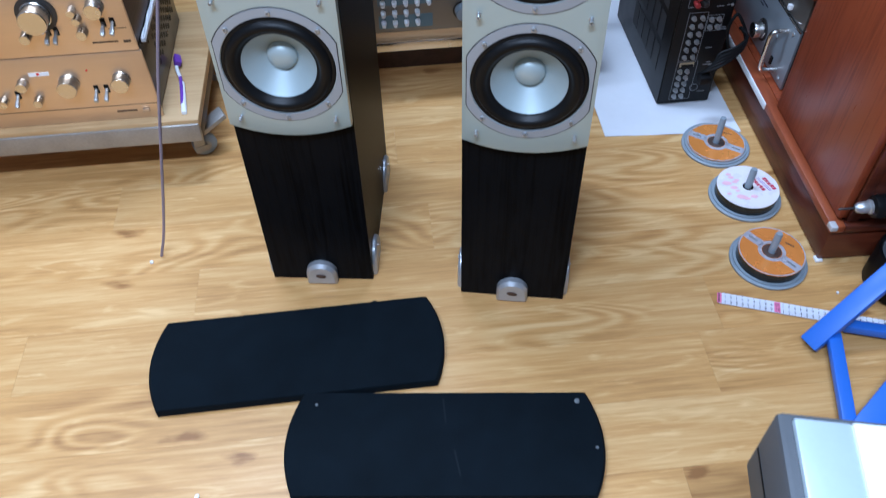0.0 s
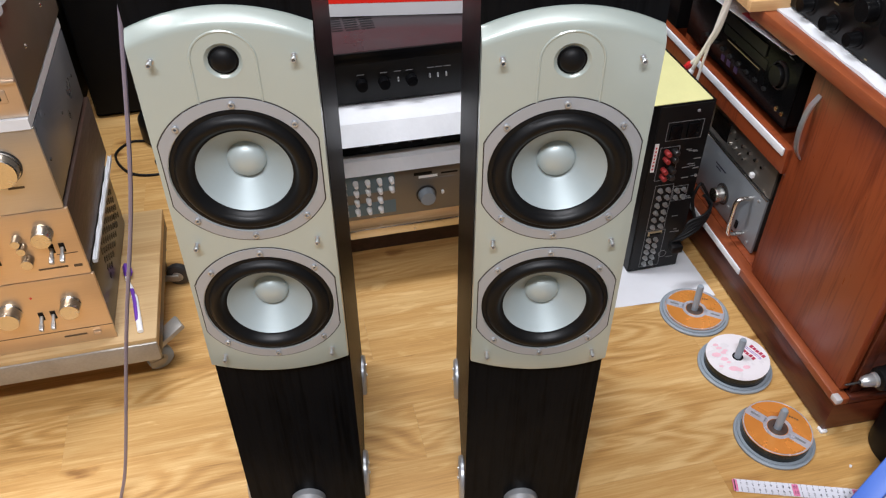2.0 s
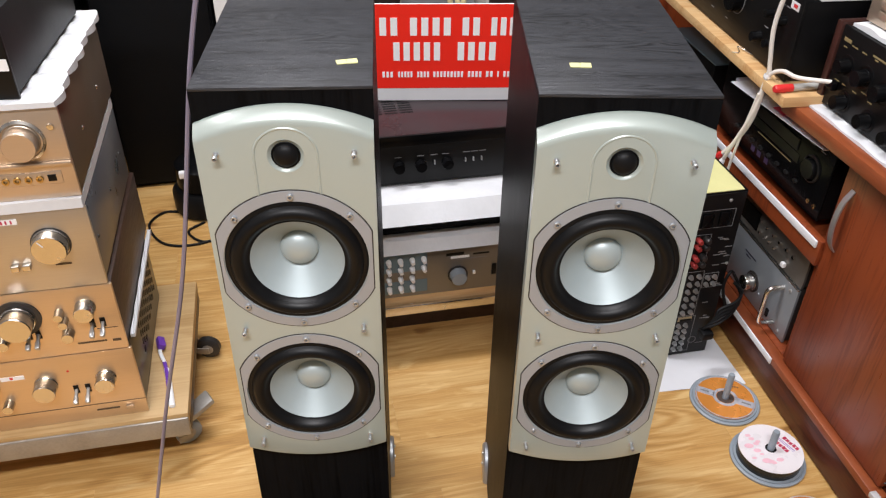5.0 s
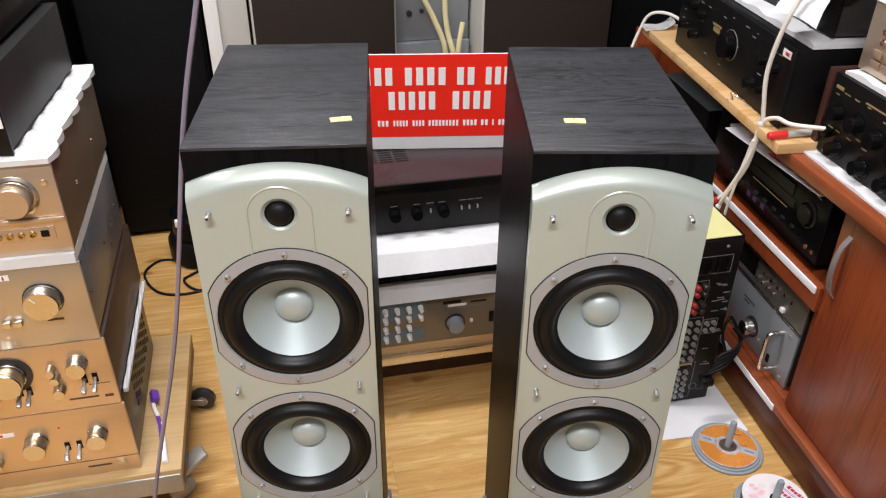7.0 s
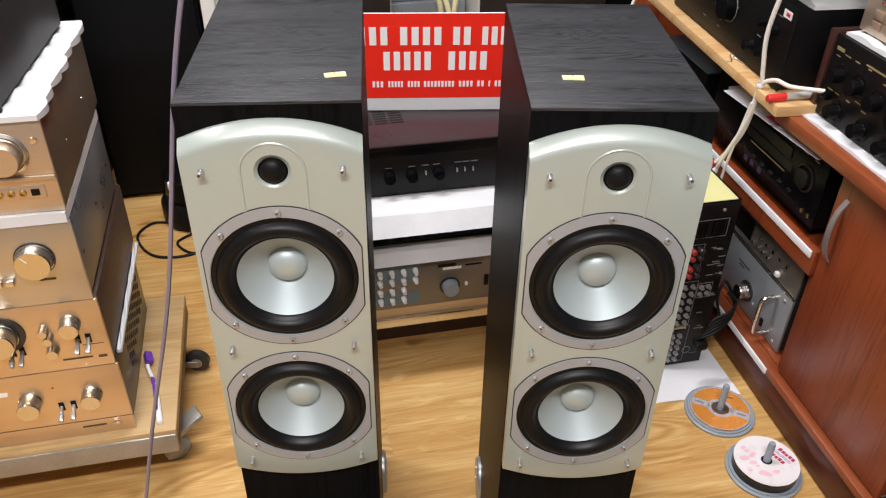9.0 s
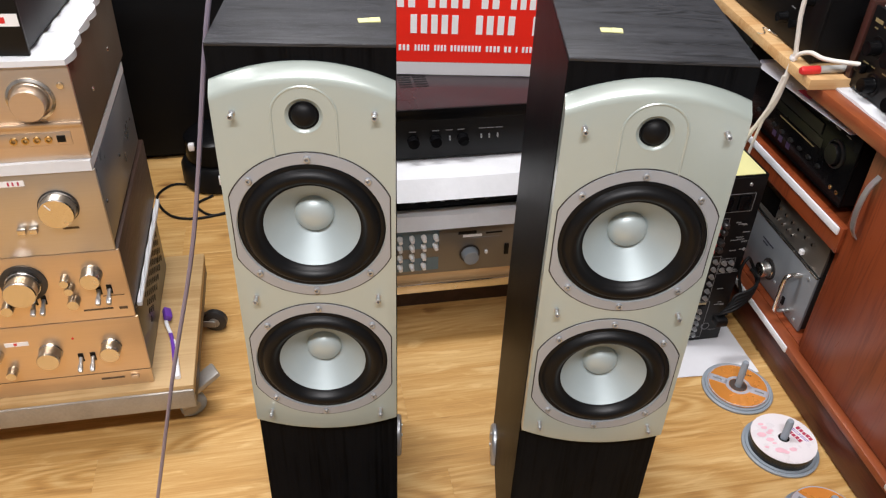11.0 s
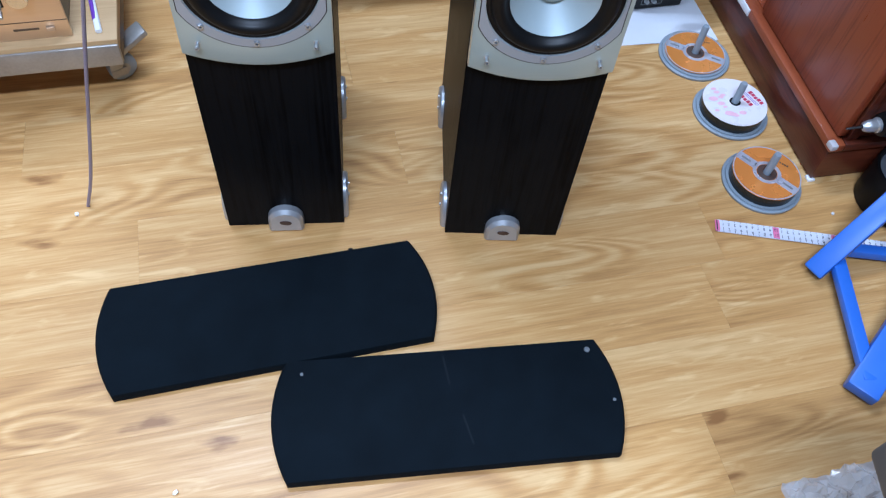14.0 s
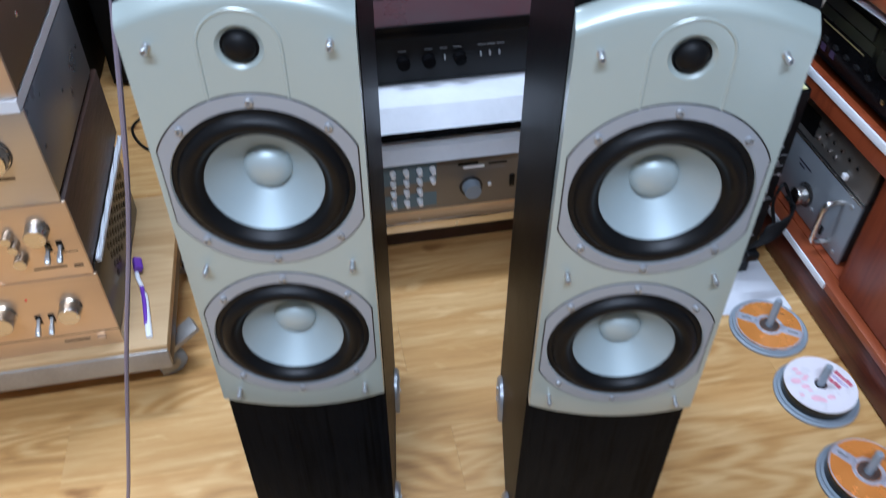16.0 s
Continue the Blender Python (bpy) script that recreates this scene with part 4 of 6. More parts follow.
for x in (-0.119, -0.113, -0.106):
    boxpart("label_mark", a3, CRIMSON, x - 0.0012, x + 0.0012, -0.0012, -0.0008, 0.1245, 0.1305, 0, "")
lettering(a3, -0.065, -0.042, 0.046, BROWN_METAL, 0.0035)
for y in (0.03, 0.17, 0.30):
    lathepart("casing_screw", a3, DARK_METAL, [(0, 0.0025), (0.003, 0.0015), (0.0032, 0)], pose(-0.002, y, 0.07, 0, 90, 0), "", 10)


def foam_sheet(m, pts_u, depth, thick, label, wave=0.0, waves=8, name="foam_sheet", skirt=0.0):
    """A soft white sheet over a box top, its free edge in scallops."""
    x0, x1 = pts_u
    bm = bmesh.new()
    nx, ny = 10, 84
    grid = []
    for j in range(ny + 1):
        v = j / ny
        lip = wave * (abs(math.sin(v * waves * math.pi)) + 0.35 * math.sin(v * 17) + 0.9 * v)
        row = []
        for i in range(nx + 1):
            u = i / nx
            x = x0 + (x1 + lip - x0) * u
            row.append(Vector((x, depth * v, thick + 0.0012 * math.sin(u * 9 + v * 31) + (0.0048 * (abs(math.sin(v * waves * math.pi)) - 0.6) if wave else 0))))
        grid.append(row)
    up = [[bm.verts.new(p) for p in r] for r in grid]
    dn = [[bm.verts.new((p.x, p.y - (0 if k else skirt), 0.0)) for p in r] for k, r in enumerate(grid)]
    for j in range(ny):
        for i in range(nx):
            bm.faces.new((up[j][i], up[j][i + 1], up[j + 1][i + 1], up[j + 1][i]))
            bm.faces.new((dn[j][i], dn[j + 1][i], dn[j + 1][i + 1], dn[j][i + 1]))
        for i in (0, nx):
            bm.faces.new((up[j][i], up[j + 1][i], dn[j + 1][i], dn[j][i]))
    for j in (0, ny):
        for i in range(nx):
            bm.faces.new((up[j][i], dn[j][i], dn[j][i + 1], up[j][i + 1]))
    return single(name, bm, FOAM, m, label, "foam sheet", "packing foam sheets")


foam_sheet(ROOM @ pose(SU - 0.007, SV - 0.004, 0.5815), (-0.42, -0.002), 0.345, 0.016, "white packing foam sheet under the champagne amplifier")
foam_sheet(ROOM @ pose(SU, SV + 0.03, 0.2995), (-0.0035, 0.004), 0.32, 0.007, "thin white foam edge between stacked amplifiers")

a4 = amplifier("amplifier", ROOM @ pose(SU - 0.008, SV + 0.002, 0.5985), "pale champagne amplifier with a round volume knob", CHAMP, TAN_METAL, 0.42, 0.36, 0.142, body_in=0.0)
boxpart("ledge", a4, CHAMP, -0.42, 0.0, -0.006, 0.0, 0.054, 0.060, 0.002, "bright ledge across the panel")
lathepart("knob_ring", a4, KNOB, [(0.031, 0), (0.031, 0.002), (0.027, 0.004)], at_front(-0.056, 0, 0.094), "bright ring", 40)
knob(a4, -0.056, 0.094, 0.0235, 0.024, CHAMP)
lathepart("small_button", a4, KNOB, [(0, 0.003), (0.0045, 0.0025), (0.005, 0)], at_front(-0.015, 0, 0.112), "small round button", 16)
for k in range(4):
    lathepart("phono_socket", a4, BRASS, [(0.002, 0.001), (0.0030, 0.0045), (0.0050, 0.0045), (0.0052, 0.003), (0.0052, 0)], at_front(-0.048 - 0.015 * k, 0, 0.034), "brass phono socket", 16)
boxpart("optical_socket", a4, BLACK, -0.037, -0.026, -0.003, 0, 0.029, 0.039, 0.0005, "small dark socket")
boxpart("socket_surround", a4, CHAMP, -0.115, -0.018, -0.0012, 0.0, 0.024, 0.044, 0.001, "raised socket surround")
for y, z in ((0.10, 0.06), (0.25, 0.06)):
    lathepart("casing_screw", a4, KNOB, [(0, 0.003), (0.003, 0.0015), (0.0036, 0)], pose(0.0, y, z, 0, 90, 0), "", 10)

foam_sheet(ROOM @ pose(SU - 0.008, SV - 0.004, 0.7407), (-0.42, 0.000), 0.37, 0.010, "white packing foam with a scalloped edge on the amplifier", 0.0065, 7)

a5 = amplifier("amplifier", ROOM @ pose(-0.248, SV + 0.004, 0.752, 0, 0, -4.5), "black amplifier on foam at the top of the stack", BLACK_FACE, CHAR, 0.42, 0.33, 0.115, body_in=0.003)
boxpart("price_label", a5, WHITE, -0.034, -0.002, -0.0008, 0, 0.040, 0.056, 0, "white paper label")
boxpart("label_mark", a5, RED_PLASTIC, -0.026, -0.018, -0.0012, -0.0008, 0.044, 0.052, 0, "")
for z in (0.03, 0.085):
    lettering(a5, -0.05, -0.035, z, PRINT_GREY, 0.002)
a6 = amplifier("amplifier", ROOM @ pose(-0.262, SV + 0.03, 0.8675, 0, 0, -4.5), "black amplifier with dull side, stacked highest", BLACK_FACE, BLACK, 0.40, 0.31, 0.12, body_in=0.003)
lathepart("casing_screw", a6, KNOB, [(0, 0.004), (0.004, 0.002), (0.0045, 0)], pose(-0.003, 0.08, 0.05, 0, 90, 0), "", 10)

# toothbrush on the deck
tb = thing("toothbrush", ROOM @ pose(-0.158, 0.306, 0.150, 0, 0, 0), "purple and white toothbrush lying on the trolley", "toothbrush")
bm = bmesh.new()
tube(bm, [(0, 0, 0.004), (-0.006, 0.04, 0.0045), (-0.013, 0.085, 0.005), (-0.016, 0.098, 0.005)], 0.0052, 10, 6, 0.75)
part("handle", bm, WHITE, tb, "white handle")
bm = bmesh.new()
tube(bm, [(-0.0065, 0.028, 0.0058), (-0.0085, 0.045, 0.0066), (-0.0135, 0.082, 0.0072), (-0.018, 0.105, 0.0062), (-0.021, 0.118, 0.006)], 0.0036, 10, 6, 0.8)
part("grip", bm, PURPLE, tb, "purple rubber grip")
bm = bmesh.new()
tube(bm, [(-0.020, 0.115, 0.006), (-0.030, 0.145, 0.007), (-0.034, 0.175, 0.008)], 0.0036, 10, 6, 0.8)
part("neck", bm, WHITE, tb, "white neck")
boxpart("bristles", tb, PURPLE, -0.007, 0.007, -0.014, 0.014, 0.0, 0.012, 0.002, "purple-grey bristles", pose(-0.0325, 0.165, 0.008, 0, 30, 12))


# ---- cabinet ----
CU, CV = 1.006, -0.078
CABM = ROOM @ pose(CU, CV, 0, 0, 0, -2.1) @ pose(-CU, -CV, 0)      # the cabinet stands slightly askew
cab = thing("cabinet", CABM @ pose(CU, CV, 0), "red-brown laminate cabinet with a closed door and open bays", "cabinet")
L, DEP, TOPZ = 1.30, 0.52, 0.573
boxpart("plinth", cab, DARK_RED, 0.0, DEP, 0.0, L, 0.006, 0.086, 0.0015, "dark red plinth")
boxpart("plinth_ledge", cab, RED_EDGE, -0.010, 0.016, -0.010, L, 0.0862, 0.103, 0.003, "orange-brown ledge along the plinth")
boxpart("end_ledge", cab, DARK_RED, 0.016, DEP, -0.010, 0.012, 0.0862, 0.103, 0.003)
boxpart("bottom_board", cab, RED_WOOD, 0.016, DEP, 0.012, L, 0.0862, 0.104, 0.001)
# End panel and stile take the darker board to carry the end's shade.
boxpart("end_panel", cab, DARK_RED, 0.024, DEP, 0.004, 0.022, 0.104, TOPZ, 0.001, "red-brown end panel, shade put into its colour")
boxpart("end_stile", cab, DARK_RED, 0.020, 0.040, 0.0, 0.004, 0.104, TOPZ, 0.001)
boxpart("partition", cab, RED_WOOD, 0.016, DEP - 0.02, 0.3245, 0.340, 0.104, TOPZ, 0.001)
boxpart("middle_partition", cab, RED_WOOD, 0.022, DEP - 0.02, 0.786, 0.804, 0.104, TOPZ, 0.001)
boxpart("back_panel", cab, DARK_VENEER, DEP - 0.012, DEP, 0.022, L, 0.104, TOPZ, 0.001)
boxpart("far_panel", cab, RED_WOOD, 0.016, DEP - 0.012, L - 0.018, L, 0.104, TOPZ, 0.001)
boxpart("shelf", cab, RED_WOOD, 0.012, DEP - 0.012, 0.334, 0.786, 0.360, 0.372, 0.001)
boxpart("shelf_rail", cab, RED_WOOD, -0.002, 0.012, 0.322, L - 0.02, 0.345, 0.397, 0.002, "red-brown shelf rail")
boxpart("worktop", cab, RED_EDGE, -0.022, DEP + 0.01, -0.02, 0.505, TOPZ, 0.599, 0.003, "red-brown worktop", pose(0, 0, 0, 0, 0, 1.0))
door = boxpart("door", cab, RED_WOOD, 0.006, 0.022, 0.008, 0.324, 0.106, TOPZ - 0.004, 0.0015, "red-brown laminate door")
bm = bmesh.new()
strap = [(0.0055, 0.520), (0.000, 0.512), (-0.007, 0.500), (-0.0115, 0.480), (-0.013, 0.457), (-0.0115, 0.434), (-0.007, 0.414), (0.000, 0.402), (0.0055, 0.394)]
rims = [[bm.verts.new((x + e, 0.299 + w, z)) for e, w in ((0, -0.0055), (0, 0.0055), (0.003, 0.0055), (0.003, -0.0055))] for x, z in [(p.x, p.z) for p in smooth_line([(x, 0, z) for x, z in strap], 4)]]
for a, b in zip(rims, rims[1:]):
    for k in range(4):
        bm.faces.new((a[k], a[(k + 1) % 4], b[(k + 1) % 4], b[k]))
bm.faces.new(rims[0])
bm.faces.new(rims[-1])
part("door_handle", bm, CHROME, door, "bowed chrome handle")
boxpart("foam_strip", cab, FOAM, -0.0065, -0.002, 0.330, 1.06, 0.380, 0.3950, 0.0015, "white foam edge strip")
boxpart("foam_strip", cab, FOAM, -0.0135, -0.0098, 0.335, 0.66, 0.088, 0.1025, 0.0015, "white foam edge strip, torn")
bm = bmesh.new()
box(bm, -0.0118, 0.001, -0.0118, 0.005, 0.093, 0.1042, 0.002, pose(0, 0, 0, 0, 0, 3))
part("corner_wrap", bm, TAPE_CLEAR, cab, "scrap of clear tape on the corner")
bm = bmesh.new()
box(bm, -0.004, 0.010, -0.005, 0.009, 0.0, 0.0062, 0.002)
part("glide_foot", bm, WHITE, cab, "white corner glide")
for x, y in ((DEP - 0.03, 0.01), (0.01, L - 0.03), (DEP - 0.03, L - 0.03), (0.01, 0.62)):
    boxpart("glide_foot", cab, BLACK, x, x + 0.02, y, y + 0.02, 0.0, 0.0062, 0.001, "black plastic glide")


def side_unit(name, m, label, face, case, w, d, h, category="amplifier", face_t=0.006):
    """Like an amplifier, its front towards -x, with y running along the front."""
    a = thing(name, m, label, category)
    boxpart("casing", a, case, face_t, d, 0.004, w - 0.004, 0.004, h - 0.002, 0.0015, "casing")
    boxpart("front_panel", a, face, 0, face_t, 0, w, 0.003, h, 0.0015, "front panel")
    for y in (0.04, w - 0.04):
        lathepart("rubber_foot", a, RUBBER, [(0, 0.0), (0.012, 0.0), (0.013, 0.0045), (0, 0.0045)], pose(0.04, y, 0.0), "", 12)
    return a


SIDE = pose(0, 0, 0, 0, -90, 0)


def side_knob(a, y, z, r, d, mat, base=0.0, seg=28):
    return lathepart("knob", a, mat, knob_profile(r, d), pose(base, y, z) @ SIDE, "", seg)


def side_bar(a, y0, y1, z0, z1, mat, x=0.0, name="lettering", out=0.0006):
    return boxpart(name, a, mat, x - out, x + 0.0003, y0, y1, z0, z1, 0.0)


# steel power amplifier and tuner in the lower bay
steel = side_unit("power_amplifier", CABM @ pose(1.034, 0.294, 0.1045), "grey steel power amplifier with a front handle, in the cabinet", STEEL, DARK_METAL, 0.43, 0.36, 0.138)
lathepart("volume_skirt", steel, DARK_METAL, [(0.024, 0), (0.024, 0.002), (0.02, 0.003)], pose(0, 0.146, 0.052) @ SIDE, "", 28)
side_knob(steel, 0.146, 0.052, 0.0175, 0.023, KNOB)
for yy in (0.045, 0.385):
    bm = bmesh.new()
    tube(bm, [(0.0, yy, 0.022), (-0.024, yy, 0.022), (-0.032, yy, 0.028), (-0.034, yy, 0.04), (-0.034, yy, 0.095), (-0.032, yy, 0.108), (-0.024, yy, 0.114), (0.0, yy, 0.114)], 0.0052, 10, 4)
    part("front_handle", bm, KNOB, steel, "bent metal handle")
for yy, zz in ((0.115, 0.040), (0.022, 0.016), (0.022, 0.122), (0.082, 0.078)):
    lathepart("bolt", steel, CHROME, [(0.004, 0), (0.004, 0.002), (0.002, 0.003), (0, 0.003)], pose(0, yy, zz) @ SIDE, "", 12)
side_bar(steel, 0.155, 0.20, 0.098, 0.101, INK)
side_bar(steel, 0.175, 0.195, 0.090, 0.093, INK)
side_bar(steel, 0.066, 0.074, 0.018, 0.036, BLACK, name="rocker_switch", out=0.003)
boxpart("top_edge", steel, KNOB, -0.001, 0.004, 0, 0.43, 0.136, 0.139, 0.001, "bright top edge")
tuner = side_unit("tuner", CABM @ pose(1.036, 0.293, 0.2435), "bronze-grey tuner with a row of small buttons, in the cabinet", GUNMETAL, DARK_METAL, 0.43, 0.34, 0.078, "tuner")
side_bar(tuner, 0.185, 0.255, 0.018, 0.062, BLACK_GLOSS, name="display_window", out=0.001)
for k in range(6):
    lathepart("button", tuner, KNOB, [(0, 0.006), (0.0035, 0.006), (0.004, 0)], pose(0, 0.045 + 0.026 * k, 0.05) @ SIDE, "", 10)
for k in range(4):
    lathepart("button", tuner, KNOB, [(0, 0.006), (0.0028, 0.006), (0.0035, 0)], pose(0, 0.11 + 0.02 * k, 0.027) @ SIDE, "", 10)
boxpart("square_button", tuner, WHITE, -0.008, 0, 0.062, 0.072, 0.012, 0.022, 0.001)

# disc receiver in the upper bay
cd = side_unit("disc_receiver", CABM @ pose(1.026, 0.303, 0.3985), "black disc receiver with a jog wheel, on the cabinet shelf", BLACK_GLOSS, BLACK, 0.42, 0.34, 0.150, "receiver")
side_bar(cd, 0.11, 0.27, 0.095, 0.118, DIM, name="disc_tray", out=0.003)
side_bar(cd, 0.10, 0.27, 0.072, 0.090, mk("display_green_grey", (0.012, 0.0135, 0.010), 0.3, 0, 0.1, 30), name="display_window", out=0.001)
side_bar(cd, 0.12, 0.25, 0.0635, 0.0655, PRINT_GOLD)
lathepart("jog_ring", cd, DIM, [(0.027, 0), (0.027, 0.003), (0.023, 0.005)], pose(0, 0.055, 0.086) @ SIDE, "", 30)
side_knob(cd, 0.055, 0.086, 0.0205, 0.012, BLACK)
for k in range(8):
    lathepart("button", cd, DIM, [(0, 0.004), (0.005, 0.004), (0.006, 0)], pose(0, 0.09 + 0.034 * k, 0.04) @ SIDE @ Matrix.Diagonal((0.7, 1.2, 1, 1)), "", 12)
for yy in (0.018, 0.038):
    lathepart("jack_socket", cd, BRASS, [(0.0018, 0.001), (0.0022, 0.003), (0.0042, 0.002), (0.0045, 0)], pose(0, yy, 0.026) @ SIDE, "brass jack", 14)
for yy in (0.22, 0.245, 0.19):
    side_bar(cd, yy, yy + 0.014, 0.018, 0.03, mk("violet_print", (0.05, 0.03, 0.075), 0.4), name="violet_label", out=0.0006)
for k in range(9):
    side_bar(cd, 0.03 + 0.035 * k, 0.045 + 0.035 * k, 0.128, 0.130, PRINT_GREY)
pap = thing("plastic_folder", CABM @ pose(1.000, 0.30, 0.5492, 0, 0, 2), "clear plastic folder of papers lying on the receiver", "folder")
boxpart("sheets", pap, mk("lilac_plastic_sheet", (0.42, 0.42, 0.55), 0.3, 0, 0.1, 12), 0.0, 0.21, 0.03, 0.32, 0.0, 0.006, 0.001, "lilac-grey sheets")
boxpart("cover", pap, CLEAR, -0.008, 0.20, 0.0, 0.30, 0.0065, 0.0078, 0.0, "clear cover", pose(0, 0, 0, 0, 2, 3))
boxpart("red_tab", pap, CRIMSON, -0.009, 0.004, 0.13, 0.165, 0.0085, 0.0095, 0, "crimson tab", pose(0, 0, 0.003, 0, 0, 0))
box_far = thing("card_box", CABM @ pose(1.04, 0.80, 0.3725), "blue and black box in the far cabinet bay", "box")
boxpart("body", box_far, BLACK, 0, 0.25, 0, 0.24, 0.0, 0.13, 0.002)
boxpart("blue_top", box_far, PANEL_BLUE, 0.0, 0.25, 0, 0.24, 0.1305, 0.134, 0.001, "blue-grey lid")

# plank and the equipment on the cabinet
pl = pose(0.965, 0.388, 0.5992, 0, 0, -4.6)
bm = bmesh.new()
box(bm, 0.0, 0.22, 0.0, 0.70, 0.0, 0.020, 0.0015)
plank = part("wooden_plank", bm, PINE)
plank.matrix_world = ROOM @ pl @ pose(0, 0, 0)
tagged(plank, "pale wooden plank laid on the cabinet under an amplifier", "plank")

bm = bmesh.new()
prev = None
for j in range(9):
    v = j / 8
    row = [bm.verts.new((-0.012 + 0.075 * u + 0.008 * v, 0.652 + 0.052 * v, 0.0212 + 0.016 * max(0, u - 0.45) ** 2 * 4 + 0.0015 * math.sin(7 * v + 5 * u))) for u in [i / 8 for i in range(9)]]
    if prev:
        for i in range(8):
            bm.faces.new((prev[i], prev[i + 1], row[i + 1], row[i]))
    prev = row
bmesh.ops.solidify(bm, geom=bm.faces[:], thickness=0.0008)
single("foam_scrap", bm, FOAM, ROOM @ pl, "small white foam scrap curling on the plank end", "foam scrap")
bm = bmesh.new()
tube(bm, [(0.16, 0.60, 0.030), (0.10, 0.64, 0.034), (0.055, 0.685, 0.052), (0.022, 0.722, 0.040), (0.002, 0.728, -0.005), (-0.016, 0.722, -0.06), (-0.03, 0.71, -0.15)], 0.004, 10, 6)
single("hanging_cable", bm, CABLE_WHITE, ROOM @ pl, "white cable looping over the end of the plank", "cable")

AMPM = ROOM @ pl @ pose(0.026, 0.058, 0.0206)
blk = side_unit("amplifier", AMPM, "black amplifier with a large dial on the plank", BLACK_FACE, BLACK, 0.50, 0.36, 0.150)
lathepart("dial_ring", blk, PRINT_GREY, [(0.031, 0.0), (0.031, 0.0012), (0.030, 0.0012), (0.030, 0)], pose(0, 0.235, 0.082) @ SIDE, "", 36)
side_knob(blk, 0.235, 0.082, 0.027, 0.020, BLACK_GLOSS)
for yy, zz, r in ((0.415, 0.115, 0.010), (0.375, 0.105, 0.009), (0.45, 0.06, 0.009), (0.395, 0.055, 0.010), (0.12, 0.045, 0.010), (0.07, 0.05, 0.009), (0.05, 0.10, 0.010), (0.09, 0.10, 0.008), (0.44, 0.115, 0.009)):
    side_knob(blk, yy, zz, r, 0.018, BLACK_GLOSS, seg=16)
rnd = random.Random(3)
for k in range(26):
    yy, zz = rnd.uniform(0.03, 0.47), rnd.choice((0.03, 0.068, 0.088, 0.125, 0.135))
    side_bar(blk, yy, yy + rnd.uniform(0.006, 0.016), zz, zz + 0.0016, PRINT_GREY)
side_bar(blk, 0.285, 0.325, 0.098, 0.103, PRINT_GOLD)
side_bar(blk, 0.290, 0.320, 0.086, 0.096, PRINT_GOLD)
side_bar(blk, 0.012, 0.040, 0.128, 0.142, WHITE, name="price_label")
side_bar(blk, 0.018, 0.030, 0.132, 0.138, RED_PLASTIC, x=-0.0007, name="label_mark")
foam_sheet(AMPM @ pose(0.03, 0.0, 0.1502), (0.0, 0.30), 0.46, 0.010, "white packing foam on the black amplifier", 0.004, 5)
deck = side_unit("amplifier", AMPM @ pose(0.07, 0.015, 0.161), "dark amplifier on foam with a slatted top", BLACK, DARK_METAL, 0.43, 0.30, 0.12)
lathepart("casing_screw", deck, CHROME, [(0, 0.004), (0.004, 0.002), (0.0045, 0)], pose(0.12, 0.004, 0.055, 90, 0, 0), "", 10)
sheet = thing("paper_sheet", AMPM @ pose(0.01, -0.03, 0.215, 0, -14, 18), "white paper sheet hanging over the amplifiers", "paper")
bm = bmesh.new()
rows = [[bm.verts.new((-0.01 + 0.11 * i / 8, 0.10 * j / 6, 0.02 + 0.010 * math.sin(i * 0.7 + j * 0.5) - (0.004 * (3 - i) ** 2 if i < 3 else 0))) for i in range(9)] for j in range(7)]
for j in range(6):
    for i in range(8):
        bm.faces.new((rows[j][i], rows[j][i + 1], rows[j + 1][i + 1], rows[j + 1][i]))
part("leaf", bm, PAPER, sheet)

AMP2 = CABM @ pose(1.022, -0.055, 0.604)
amp2 = side_unit("amplifier", AMP2, "black amplifier with gold lettering and wooden sides", BLACK_FACE, BLACK, 0.44, 0.32, 0.146)
boxpart("wood_side", amp2, mk("dark_red_side", (0.045, 0.016, 0.012), 0.35, 0, 0.15, 10, (1, 1, 12)), -0.004, 0.32, 0.4405, 0.456, 0.0, 0.150, 0.0015, "dark red wooden side panel")
for yy, zz, r in ((0.403, 0.086, 0.0125), (0.352, 0.086, 0.0145), (0.300, 0.082, 0.0145), (0.385, 0.028, 0.013), (0.315, 0.026, 0.013), (0.24, 0.08, 0.018), (0.25, 0.028, 0.012), (0.18, 0.08, 0.014), (0.12, 0.05, 0.02)):
    lathepart("scale_ring", amp2, BLACK, [(r * 1.5, 0), (r * 1.5, 0.001), (r * 1.3, 0.0015)], pose(0, yy, zz) @ SIDE, "", 24)
    side_knob(amp2, yy, zz, r, 0.020, BLACK_GLOSS, seg=24)
boxpart("lever", amp2, BLACK_GLOSS, -0.012, 0, 0.408, 0.428, 0.038, 0.052, 0.002)
for k in range(24):
    yy, zz = rnd.uniform(0.19, 0.42), rnd.choice((0.054, 0.062, 0.112, 0.12, 0.008))
    side_bar(amp2, yy, yy + rnd.uniform(0.006, 0.014), zz, zz + 0.002, PRINT_GOLD)
side_bar(amp2, 0.41, 0.43, 0.122, 0.128, PRINT_GOLD)
side_bar(amp2, 0.24, 0.35, 0.124, 0.127, PRINT_GOLD)
foam_sheet(CABM @ pose(1.000, -0.07, 0.5995) , (0.0, 0.30), 0.462, 0.0045, "white foam sheet with a ragged edge under the amplifier", 0.0, 6)
foam_sheet(CABM @ pose(1.030, -0.05, 0.7505), (0.0, 0.29), 0.425, 0.008, "white foam sheet under the champagne tape deck", 0.003, 6)
